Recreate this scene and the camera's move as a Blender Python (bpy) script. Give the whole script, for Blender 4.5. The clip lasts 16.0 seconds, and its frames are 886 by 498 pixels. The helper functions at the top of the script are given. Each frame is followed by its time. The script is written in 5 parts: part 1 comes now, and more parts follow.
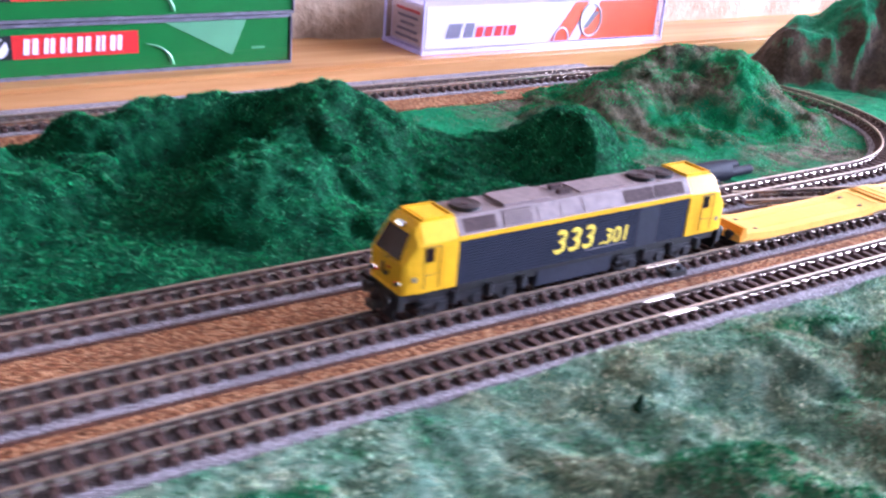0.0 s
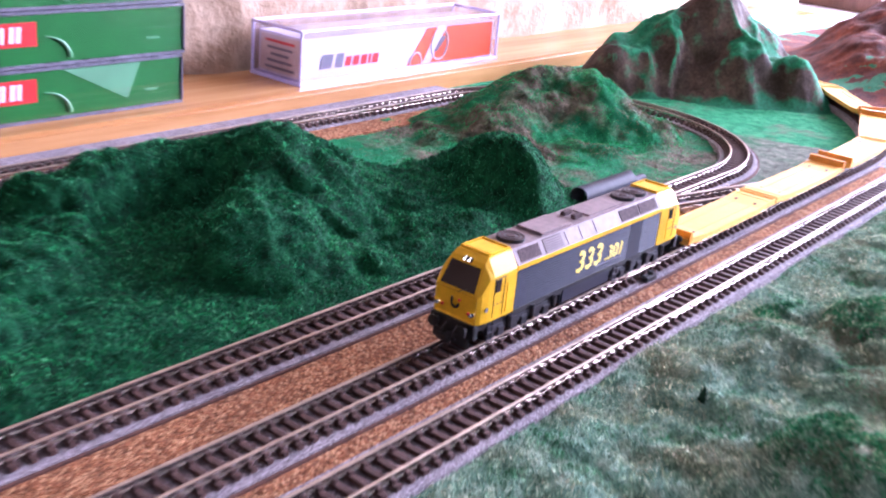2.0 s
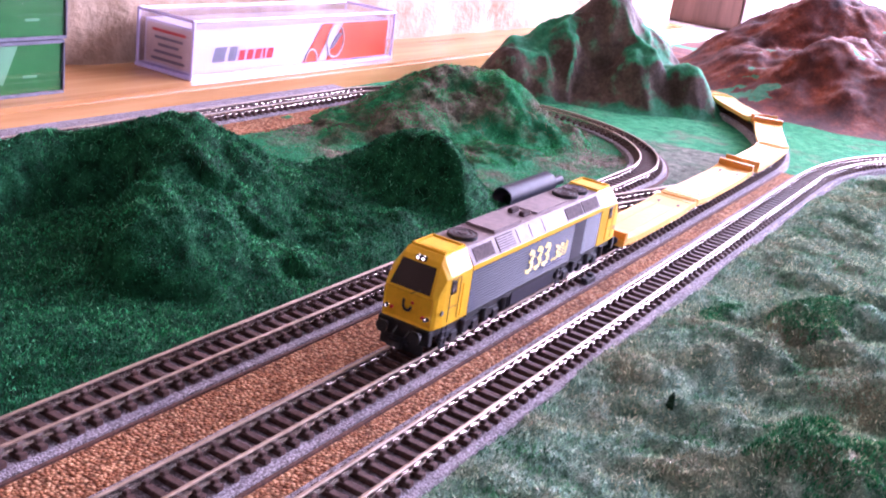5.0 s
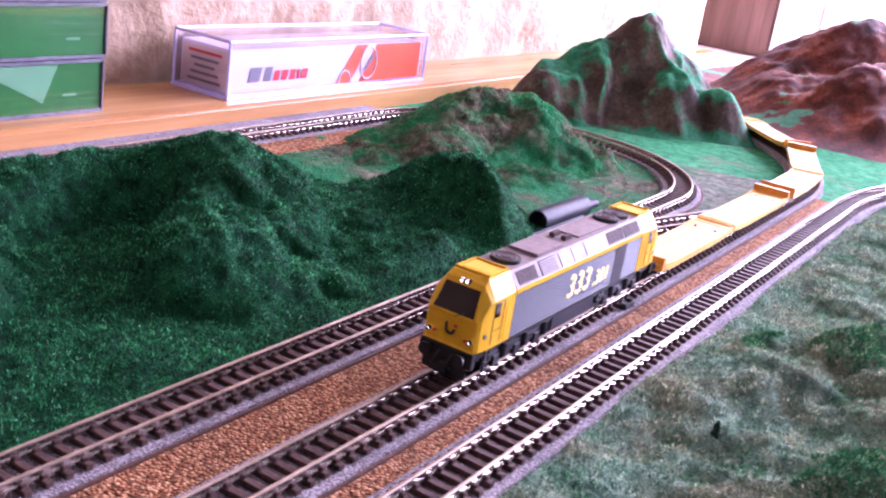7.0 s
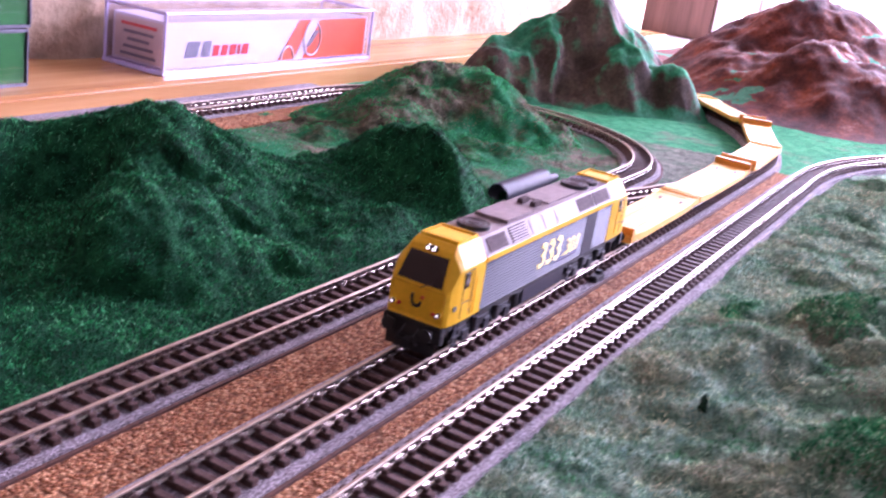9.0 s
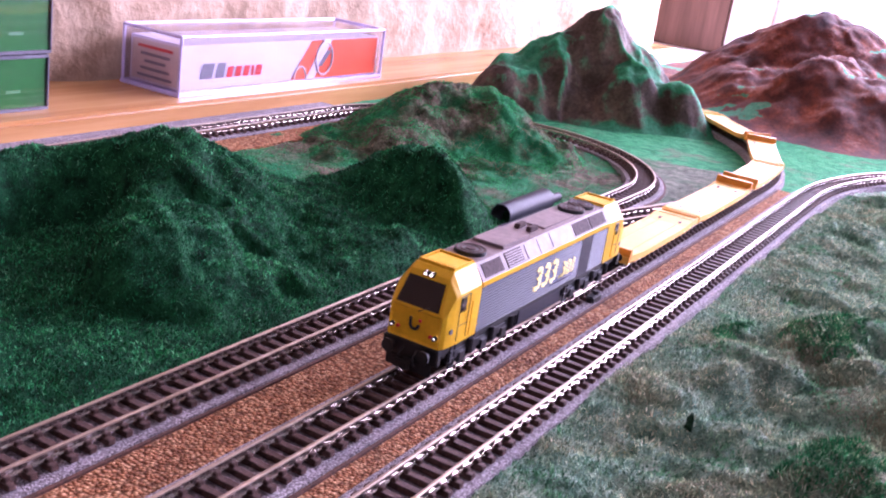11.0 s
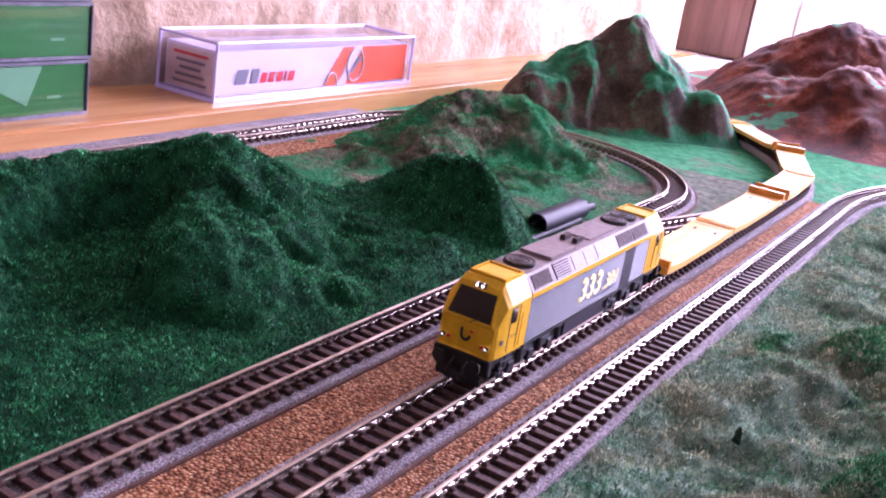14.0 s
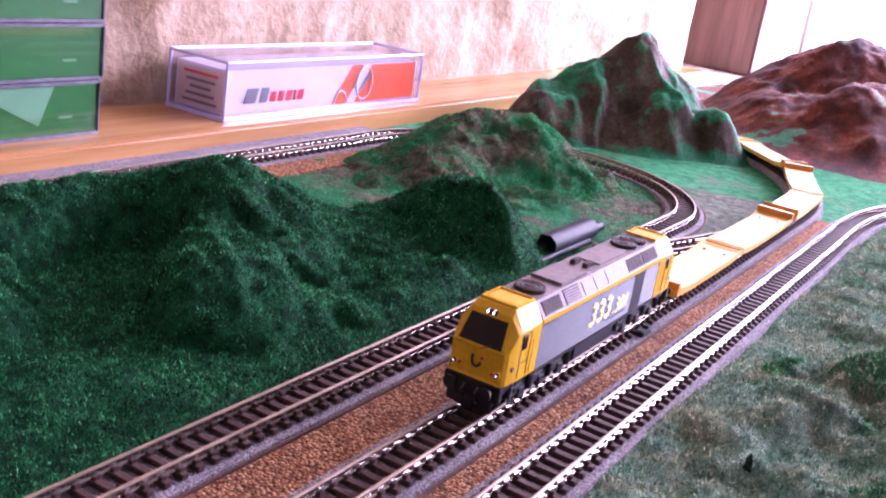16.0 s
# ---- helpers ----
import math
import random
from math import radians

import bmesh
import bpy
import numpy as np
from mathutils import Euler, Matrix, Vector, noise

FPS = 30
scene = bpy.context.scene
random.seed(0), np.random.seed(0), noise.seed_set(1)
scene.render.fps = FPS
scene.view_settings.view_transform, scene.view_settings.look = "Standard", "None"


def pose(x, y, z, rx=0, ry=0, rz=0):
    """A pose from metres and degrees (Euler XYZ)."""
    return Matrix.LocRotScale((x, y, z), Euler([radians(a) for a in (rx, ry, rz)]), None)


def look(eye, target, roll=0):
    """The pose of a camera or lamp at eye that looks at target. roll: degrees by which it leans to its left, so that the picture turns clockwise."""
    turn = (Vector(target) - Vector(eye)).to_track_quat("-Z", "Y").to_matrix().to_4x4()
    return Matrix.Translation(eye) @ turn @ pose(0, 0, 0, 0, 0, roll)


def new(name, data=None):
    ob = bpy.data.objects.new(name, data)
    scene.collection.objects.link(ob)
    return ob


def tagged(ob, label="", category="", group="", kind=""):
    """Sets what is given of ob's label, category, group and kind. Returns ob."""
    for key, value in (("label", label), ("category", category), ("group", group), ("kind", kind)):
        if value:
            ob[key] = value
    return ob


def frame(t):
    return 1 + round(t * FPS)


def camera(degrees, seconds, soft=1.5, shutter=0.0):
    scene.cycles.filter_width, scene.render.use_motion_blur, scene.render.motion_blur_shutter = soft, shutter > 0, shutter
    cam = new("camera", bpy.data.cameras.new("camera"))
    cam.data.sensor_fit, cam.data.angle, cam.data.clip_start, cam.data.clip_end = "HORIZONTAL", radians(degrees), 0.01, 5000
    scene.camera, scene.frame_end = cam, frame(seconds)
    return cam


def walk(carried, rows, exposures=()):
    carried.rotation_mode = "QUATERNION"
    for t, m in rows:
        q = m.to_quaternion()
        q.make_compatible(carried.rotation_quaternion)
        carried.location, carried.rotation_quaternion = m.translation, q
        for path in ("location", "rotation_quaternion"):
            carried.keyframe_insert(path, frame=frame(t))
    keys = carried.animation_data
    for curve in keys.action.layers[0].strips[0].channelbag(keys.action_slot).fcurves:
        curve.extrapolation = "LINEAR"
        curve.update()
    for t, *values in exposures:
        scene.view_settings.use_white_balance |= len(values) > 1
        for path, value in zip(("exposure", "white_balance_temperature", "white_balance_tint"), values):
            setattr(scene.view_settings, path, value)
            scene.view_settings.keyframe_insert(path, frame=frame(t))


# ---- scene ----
cam = camera(46.84, 16.0, soft=2.1, shutter=0.6)
PATH = [
    (0, (-0.13655, -0.22377, 0.14028), (0.39582, 0.52692, -0.25093), 4.71),
    (0.5, (-0.18527, -0.21546, 0.14801), (0.39884, 0.50173, -0.23207), 5.03),
    (1, (-0.21798, -0.21684, 0.15577), (0.42579, 0.44408, -0.22991), 5.27),
    (1.5, (-0.26888, -0.20935, 0.16892), (0.44443, 0.37982, -0.21065), 3.88),
    (2, (-0.22619, -0.17204, 0.15012), (0.50789, 0.40098, -0.21425), 5.65),
    (2.5, (-0.18906, -0.13749, 0.12701), (0.55741, 0.42527, -0.22808), 7.09),
    (3, (-0.18415, -0.12824, 0.11840), (0.59276, 0.39094, -0.23776), 7.02),
    (3.5, (-0.20728, -0.13551, 0.12369), (0.58717, 0.35774, -0.23066), 7.79),
    (4, (-0.22193, -0.13975, 0.12739), (0.58660, 0.32550, -0.23290), 7.89),
    (4.2, (-0.22444, -0.13639, 0.13332), (0.58783, 0.33173, -0.21463), 7.94),
    (6.3, (-0.22000, -0.13711, 0.13339), (0.60118, 0.32717, -0.19845), 8.77),
    (6.5, (-0.22088, -0.13403, 0.13261), (0.59950, 0.33290, -0.19748), 8.84),
    (7, (-0.22543, -0.13018, 0.13231), (0.58782, 0.35602, -0.18742), 8.87),
    (7.5, (-0.21811, -0.10472, 0.11796), (0.60654, 0.36291, -0.20028), 9.07),
    (8, (-0.20937, -0.08697, 0.10598), (0.62958, 0.35270, -0.21473), 8.65),
    (8.5, (-0.21282, -0.10075, 0.11002), (0.62677, 0.33839, -0.20973), 8.65),
    (9, (-0.21030, -0.11596, 0.11672), (0.63155, 0.32114, -0.19987), 8.90),
    (9.2, (-0.21012, -0.12022, 0.12089), (0.63389, 0.31617, -0.19090), 8.88),
    (11.3, (-0.21971, -0.12498, 0.12632), (0.61434, 0.32938, -0.18661), 8.63),
    (11.5, (-0.22092, -0.12385, 0.12583), (0.61431, 0.32715, -0.18880), 8.76),
    (12, (-0.22214, -0.12142, 0.13037), (0.61100, 0.33622, -0.18019), 8.54),
    (12.5, (-0.22348, -0.12025, 0.13307), (0.60831, 0.34312, -0.17256), 8.52),
    (13, (-0.22449, -0.11817, 0.13177), (0.60586, 0.34724, -0.17467), 8.79),
    (13.5, (-0.22475, -0.11655, 0.12841), (0.60579, 0.34664, -0.18088), 8.91),
    (14, (-0.22486, -0.11624, 0.12741), (0.60484, 0.34745, -0.18337), 9.05),
    (14.5, (-0.22595, -0.11659, 0.13008), (0.60359, 0.35024, -0.17640), 9.03),
    (15, (-0.22606, -0.11785, 0.13462), (0.60238, 0.35443, -0.16646), 8.72),
    (15.5, (-0.22712, -0.11548, 0.13543), (0.60006, 0.35947, -0.16490), 8.85),
    (16, (-0.22550, -0.11439, 0.13143), (0.60300, 0.35753, -0.17005), 9.02),
]
EXPOSURES = [(0, 0.38, 5200, 27), (1.5, 0.46, 5330, 35), (3.5, 0.43, 5560, 48), (8, 0.31, 5610, 53), (11.5, 0.13, 5690, 54), (16, 0.06, 5720, 55)]
walk(cam, [(t, look(eye, target, roll)) for t, eye, target, roll in PATH], EXPOSURES)

# ---- world and light ----
world = bpy.data.worlds.new("sky")
scene.world = world
world.use_nodes = True
wn = world.node_tree.nodes
sky = wn.new("ShaderNodeTexSky")
sky.sky_type = "NISHITA"
sky.sun_disc = False
sky.sun_elevation, sky.sun_rotation = radians(50), radians(120)
wn["Background"].inputs["Strength"].default_value = 0.12
world.node_tree.links.new(sky.outputs[0], wn["Background"].inputs["Color"])


def area(name, size, eye, target, power, colour):
    d = bpy.data.lights.new(name, "AREA")
    d.shape, d.size, d.size_y, d.energy, d.color = "RECTANGLE", size[0], size[1], power, colour
    ob = new(name, d)
    ob.matrix_world = look(eye, target)
    return ob


WIN_Y0, WIN_Y1, WIN_Z0, WIN_Z1, FAR_X = -1.15, 0.286, -0.05, 0.88, 1.45
area("window_daylight", (1.35, 0.82), (FAR_X - 0.02, -0.43, 0.42), (0, -0.25, 0.1), 108.0, (0.93, 0.96, 1.0))
# added weak fill from behind the camera; no window stands on that side
area("rear_fill", (1.1, 1.1), (-1.0, -1.58, 0.95), (0.05, 0.1, 0.0), 0.7, (1.0, 0.97, 0.92))


# ---- materials ----
def mat(name, rough=0.6, metal=0.0, spec=0.5):
    m = bpy.data.materials.new(name)
    m.use_nodes = True
    b = m.node_tree.nodes["Principled BSDF"]
    b.inputs["Roughness"].default_value, b.inputs["Metallic"].default_value = rough, metal
    b.inputs["Specular IOR Level"].default_value = spec
    return m, m.node_tree.nodes, m.node_tree.links, b


def noise_node(m, scale, detail=4.0, rough=0.6, stretch=None):
    n, l = m.node_tree.nodes, m.node_tree.links
    co = n.new("ShaderNodeTexCoord")
    t = n.new("ShaderNodeTexNoise")
    t.inputs["Scale"].default_value, t.inputs["Detail"].default_value, t.inputs["Roughness"].default_value = scale, detail, rough
    if stretch:
        mp = n.new("ShaderNodeMapping")
        mp.inputs["Scale"].default_value = stretch
        l.new(co.outputs["Object"], mp.inputs[0])
        l.new(mp.outputs[0], t.inputs[0])
    else:
        l.new(co.outputs["Object"], t.inputs[0])
    return t


def ramp(m, source, stops):
    r = m.node_tree.nodes.new("ShaderNodeValToRGB")
    e = r.color_ramp.elements
    while len(e) < len(stops):
        e.new(0.5)
    for k, (p, c) in zip(e, stops):
        k.position, k.color = p, (*c, 1)
    m.node_tree.links.new(source, r.inputs[0])
    return r


def mix(m, fac, a, b, mode="MIX"):
    x = m.node_tree.nodes.new("ShaderNodeMix")
    x.data_type, x.blend_type = "RGBA", mode
    for s, v in ((x.inputs[0], fac), (x.inputs[6], a), (x.inputs[7], b)):
        if hasattr(v, "links"):
            m.node_tree.links.new(v, s)
        elif isinstance(v, tuple):
            s.default_value = (*v, 1)
        else:
            s.default_value = v
    return x.outputs[2]


def bump(m, bsdf, height, strength, distance):
    x = m.node_tree.nodes.new("ShaderNodeBump")
    x.inputs["Strength"].default_value, x.inputs["Distance"].default_value = strength, distance
    m.node_tree.links.new(height, x.inputs["Height"])
    m.node_tree.links.new(x.outputs[0], bsdf.inputs["Normal"])


def plain(name, colour, rough=0.5, metal=0.0, wear=0.12, scale=300.0, relief=0.00005, spec=0.5):
    """Painted, moulded or bare surface with faint blotches and a fine grain."""
    m, n, l, b = mat(name, rough, metal, spec)
    t = noise_node(m, scale, 6)
    big = noise_node(m, scale / 9, 3)
    lo, hi = tuple(c * (1 - 2 * wear) for c in colour), tuple(min(1, c * (1 + wear)) for c in colour)
    c1 = ramp(m, t.outputs[0], [(0.3, lo), (0.7, hi)])
    c2 = ramp(m, big.outputs[0], [(0.3, (1 - wear,) * 3), (0.7, (1, 1, 1))])
    l.new(mix(m, 1.0, c1.outputs[0], c2.outputs[0], "MULTIPLY"), b.inputs["Base Color"])
    bump(m, b, t.outputs[0], 0.4, relief)
    return m


def grass(name, dark, mid, light, patch, patch_at):
    """Flocked model grass: fine fibres over blotches of two greens and bare earth tones."""
    m, n, l, b = mat(name, 0.9, 0.0, 0.06)
    fine, mid_n, big = noise_node(m, 1500, 3, 0.7), noise_node(m, 160, 5, 0.65), noise_node(m, 24, 4, 0.6)
    c = ramp(m, mid_n.outputs[0], [(0.34, dark), (0.5, mid), (0.68, light)])
    p = ramp(m, big.outputs[0], [(patch_at - 0.06, (0, 0, 0)), (patch_at + 0.08, (1, 1, 1))])
    both = mix(m, p.outputs[0], c.outputs[0], patch)
    f = ramp(m, fine.outputs[0], [(0.3, (0.35, 0.4, 0.35)), (0.55, (0.95, 1, 0.95)), (0.75, (1.7, 1.6, 1.5))])
    l.new(mix(m, 1.0, both, f.outputs[0], "MULTIPLY"), b.inputs["Base Color"])
    s = n.new("ShaderNodeMath")
    s.operation = "ADD"
    l.new(fine.outputs[0], s.inputs[0])
    l.new(mid_n.outputs[0], s.inputs[1])
    bump(m, b, s.outputs[0], 1.0, 0.0012)
    return m


def gravel(name, stops, scale, relief, rough=0.9):
    """Loose grains: cells of varied tone with dark gaps."""
    m, n, l, b = mat(name, rough, 0.0, 0.1)
    co = n.new("ShaderNodeTexCoord")
    v = n.new("ShaderNodeTexVoronoi")
    v.inputs["Scale"].default_value = scale
    l.new(co.outputs["Object"], v.inputs["Vector"])
    w = n.new("ShaderNodeTexWhiteNoise")
    l.new(v.outputs["Position"], w.inputs[0])
    c = ramp(m, w.outputs[0], stops)
    g = ramp(m, v.outputs["Distance"], [(0.25, (1, 1, 1)), (0.75, (0.35, 0.33, 0.32))])
    big = noise_node(m, 40, 4)
    d = ramp(m, big.outputs[0], [(0.3, (0.72, 0.72, 0.74)), (0.7, (1.1, 1.08, 1.05))])
    x = mix(m, 1.0, c.outputs[0], g.outputs[0], "MULTIPLY")
    l.new(mix(m, 1.0, x, d.outputs[0], "MULTIPLY"), b.inputs["Base Color"])
    inv = n.new("ShaderNodeMath")
    inv.operation = "MULTIPLY"
    inv.inputs[1].default_value = -1
    l.new(v.outputs["Distance"], inv.inputs[0])
    bump(m, b, inv.outputs[0], 1.0, relief)
    return m


def wood(name, lo, hi, stretch, rough=0.35):
    m, n, l, b = mat(name, rough, 0.0, 0.5)
    t = noise_node(m, 14, 8, 0.65, stretch)
    u = noise_node(m, 5, 3, 0.5, stretch)
    c = ramp(m, t.outputs[0], [(0.3, lo), (0.7, hi)])
    d = ramp(m, u.outputs[0], [(0.3, (0.8, 0.78, 0.75)), (0.7, (1, 1, 1))])
    l.new(mix(m, 1.0, c.outputs[0], d.outputs[0], "MULTIPLY"), b.inputs["Base Color"])
    bump(m, b, t.outputs[0], 0.25, 0.0003)
    return m


def rocky(name, lo, mid, hi, moss, moss_at, edge, edge_gain):
    """Plaster rock: stained, with moss in blotches on the faces that look up and a tint worn onto the convex ridges."""
    m, n, l, b = mat(name, 0.8, 0.0, 0.2)
    t, u, w = noise_node(m, 34, 8, 0.65), noise_node(m, 420, 4, 0.7), noise_node(m, 17, 5, 0.6)
    c = ramp(m, t.outputs[0], [(0.3, lo), (0.5, mid), (0.7, hi)])
    geo = n.new("ShaderNodeNewGeometry")
    sep = n.new("ShaderNodeSeparateXYZ")
    l.new(geo.outputs["Normal"], sep.inputs[0])
    half = n.new("ShaderNodeMath")
    half.operation = "MULTIPLY"
    half.inputs[1].default_value = 0.35
    l.new(sep.outputs["Z"], half.inputs[0])
    add = n.new("ShaderNodeMath")
    add.operation = "MULTIPLY_ADD"
    add.inputs[1].default_value = 1.1
    l.new(w.outputs[0], add.inputs[0])
    l.new(half.outputs[0], add.inputs[2])
    f = ramp(m, add.outputs[0], [(moss_at, (0, 0, 0)), (moss_at + 0.07, (1, 1, 1))])
    ridge_n = n.new("ShaderNodeMath")
    ridge_n.operation = "MULTIPLY_ADD"
    ridge_n.inputs[1].default_value = edge_gain
    ridge_n.inputs[2].default_value = 0.2 - 0.5 * edge_gain
    l.new(geo.outputs["Pointiness"], ridge_n.inputs[0])
    rough_edge = n.new("ShaderNodeMath")
    rough_edge.operation = "MULTIPLY_ADD"
    rough_edge.inputs[1].default_value = 0.7
    l.new(t.outputs[0], rough_edge.inputs[0])
    l.new(ridge_n.outputs[0], rough_edge.inputs[2])
    e = ramp(m, rough_edge.outputs[0], [(0.62, (0, 0, 0)), (0.80, (1, 1, 1))])
    g = ramp(m, u.outputs[0], [(0.3, (0.55, 0.55, 0.55)), (0.7, (1.3, 1.3, 1.3))])
    x = mix(m, f.outputs[0], c.outputs[0], moss)
    x = mix(m, e.outputs[0], x, edge)
    l.new(mix(m, 1.0, x, g.outputs[0], "MULTIPLY"), b.inputs["Base Color"])
    bump(m, b, u.outputs[0], 0.8, 0.0006)
    return m


def glow(name, colour, strength):
    m = bpy.data.materials.new(name)
    m.use_nodes = True
    b = m.node_tree.nodes["Principled BSDF"]
    b.inputs["Base Color"].default_value = (*colour, 1)
    b.inputs["Emission Color"].default_value, b.inputs["Emission Strength"].default_value = (*colour, 1), strength
    return m


def clear(name, tint, alpha_mix, rough=0.03):
    """Thin clear plastic or window glass: mostly see-through, with a glossy coat."""
    m = bpy.data.materials.new(name)
    m.use_nodes = True
    n, l = m.node_tree.nodes, m.node_tree.links
    n.remove(n["Principled BSDF"])
    t, g, x, f = n.new("ShaderNodeBsdfTransparent"), n.new("ShaderNodeBsdfGlossy"), n.new("ShaderNodeMixShader"), n.new("ShaderNodeLayerWeight")
    t.inputs[0].default_value = (*tint, 1)
    g.inputs["Roughness"].default_value = rough
    f.inputs[0].default_value = alpha_mix
    l.new(f.outputs[1], x.inputs[0])
    l.new(t.outputs[0], x.inputs[1])
    l.new(g.outputs[0], x.inputs[2])
    l.new(x.outputs[0], n["Material Output"].inputs[0])
    return m


M_GRASS = grass("flock_grass_hill", (0.003, 0.022, 0.011), (0.007, 0.07, 0.03), (0.018, 0.14, 0.055), (0.009, 0.045, 0.023), 0.62)
M_FIELD = grass("flock_grass_field", (0.055, 0.13, 0.095), (0.17, 0.27, 0.21), (0.38, 0.45, 0.36), (0.2, 0.2, 0.135), 0.54)
M_DUST = grass("pale_earth", (0.09, 0.1, 0.075), (0.17, 0.18, 0.145), (0.26, 0.26, 0.21), (0.06, 0.14, 0.08), 0.6)
M_MEADOW = grass("flock_grass_bright", (0.02, 0.16, 0.08), (0.03, 0.26, 0.12), (0.08, 0.34, 0.17), (0.16, 0.18, 0.13), 0.62)
M_EARTH = grass("flock_earth", (0.04, 0.04, 0.027), (0.12, 0.105, 0.075), (0.23, 0.19, 0.145), (0.015, 0.18, 0.078), 0.48)
M_CORK = gravel("brown_gravel", [(0.0, (0.22, 0.08, 0.033)), (0.5, (0.46, 0.19, 0.085)), (1.0, (0.7, 0.39, 0.21))], 1050, 0.0008)
M_BALLAST = gravel("grey_ballast", [(0.0, (0.23, 0.195, 0.215)), (0.5, (0.41, 0.365, 0.4)), (1.0, (0.58, 0.53, 0.57))], 1900, 0.0003)
# dark brown that stands in for the shadow at the ballast step
M_BEDSHADE = plain("bed_step_shade", (0.1, 0.035, 0.02), 0.9, wear=0.3, scale=900)
M_SLEEPER = plain("sleeper_plastic", (0.125, 0.07, 0.06), 0.65, wear=0.3, scale=700, spec=0.15)
M_RAIL = plain("rail_head_steel", (0.42, 0.31, 0.24), 0.42, 0.8, 0.15, 250)
M_WEB = plain("rail_web_steel", (0.66, 0.6, 0.55), 0.2, 0.95, 0.1, 500)
M_YELLOW = plain("yellow_paint", (0.78, 0.425, 0.003), 0.42, 0, 0.06, 500, spec=0.22)
M_BODY = plain("slate_paint", (0.035, 0.038, 0.055), 0.34, 0.0, 0.1, 500, spec=0.3)
M_RIB = plain("slate_blue_rib_paint", (0.03, 0.033, 0.05), 0.34, 0.0, 0.08, 500, 0.00001, spec=0.05)
M_ROOF = plain("warm_grey_roof_paint", (0.24, 0.18, 0.18), 0.55, 0, 0.12, 400, spec=0.16)
M_PANEL = plain("grey_grille", (0.085, 0.055, 0.055), 0.8, 0, 0.2, 900, spec=0.1)
M_BLACK = plain("black_plastic", (0.012, 0.012, 0.014), 0.5, 0, 0.2, 500)
M_DARKMETAL = plain("dark_metal", (0.05, 0.05, 0.058), 0.4, 0.5, 0.2, 400)
M_GLASS = plain("smoked_glazing", (0.022, 0.013, 0.012), 0.08, 0, 0.05, 200, 0.0, 0.35)
# darkened slate: the shade inside the rib grooves, put into the colour
M_RIBSHADE = plain("slate_groove_shade", (0.012, 0.013, 0.018), 0.85, 0, 0.1, 500, spec=0.05)
M_NUM = plain("yellow_lettering", (0.85, 0.66, 0.09), 0.4, 0.0, 0.05, 300, 0.00001, spec=0.12)
M_WHITE = plain("white_print", (0.75, 0.74, 0.76), 0.45, 0, 0.05)
M_RED = plain("red_print", (0.62, 0.025, 0.02), 0.4, 0, 0.06)
M_LAMP = glow("headlamp_bulb", (1.0, 0.92, 0.75), 3.0)
M_DECK = plain("wagon_yellow_paint", (0.82, 0.44, 0.075), 0.45, 0, 0.07, 350, spec=0.35)
M_STOP = plain("wagon_orange_paint", (0.72, 0.27, 0.01), 0.42, 0, 0.1, 350)
M_SHELF = wood("varnished_pine", (0.38, 0.165, 0.052), (0.58, 0.31, 0.13), (0.35, 6, 6), 0.24)
M_TABLE = wood("baseboard_ply", (0.3, 0.19, 0.1), (0.42, 0.28, 0.16), (0.4, 4, 4), 0.6)
M_GREENCARD = plain("green_card", (0.012, 0.155, 0.027), 0.3, 0, 0.05, 120)
M_GREENLIGHT = plain("light_green_card", (0.12, 0.33, 0.16), 0.35, 0, 0.05, 120)
M_BOXEDGE = plain("grey_box_edge", (0.17, 0.16, 0.2), 0.22, 0, 0.15, 200, spec=0.8)
M_CARD = plain("white_card", (0.6, 0.56, 0.63), 0.5, 0, 0.05, 100)
M_CREAM = plain("cream_label", (0.62, 0.5, 0.42), 0.5, 0, 0.05, 100)
M_ORANGE = plain("orange_print", (0.8, 0.1, 0.02), 0.4, 0, 0.06)
M_GREY = plain("grey_print", (0.16, 0.15, 0.18), 0.5, 0, 0.05)
M_CLEAR = clear("clear_plastic", (0.97, 0.95, 1.0), 0.12)
M_LILAC = plain("plastic_rim", (0.62, 0.55, 0.85), 0.15, 0, 0.1, 90, 0.0, 0.8)
M_TUBE = plain("grey_tube", (0.025, 0.025, 0.036), 0.5, 0.0, 0.15, 250, spec=0.06)
M_ROCK = rocky("grey_brown_rock", (0.022, 0.013, 0.009), (0.07, 0.046, 0.032), (0.15, 0.105, 0.075), (0.012, 0.15, 0.068), 0.76, (0.02, 0.26, 0.115), 4.4)
M_REDROCK = rocky("red_brown_rock", (0.02, 0.005, 0.006), (0.085, 0.018, 0.011), (0.23, 0.052, 0.02), (0.02, 0.16, 0.08), 0.985, (0.3, 0.17, 0.16), 3.0)
M_BROWNWOOD = wood("dark_brown_wood", (0.1, 0.045, 0.03), (0.2, 0.1, 0.07), (6, 6, 0.4), 0.5)
M_FRAME = plain("white_lacquer", (0.75, 0.73, 0.78), 0.35, 0, 0.04, 60)
M_GLAZE = clear("window_glass", (1, 1, 1), 0.1)
M_DAY = glow("bright_overcast", (0.95, 0.97, 1.0), 3.0)
M_ROOM = plain("room_plaster", (0.3, 0.27, 0.24), 0.9, 0, 0.08, 12, 0.001)
M_CEIL = plain("ceiling_plaster", (0.5, 0.48, 0.45), 0.9, 0, 0.06, 12, 0.001)
M_FLOORT = plain("terracotta_floor", (0.3, 0.16, 0.1), 0.6, 0, 0.15, 9, 0.0005)


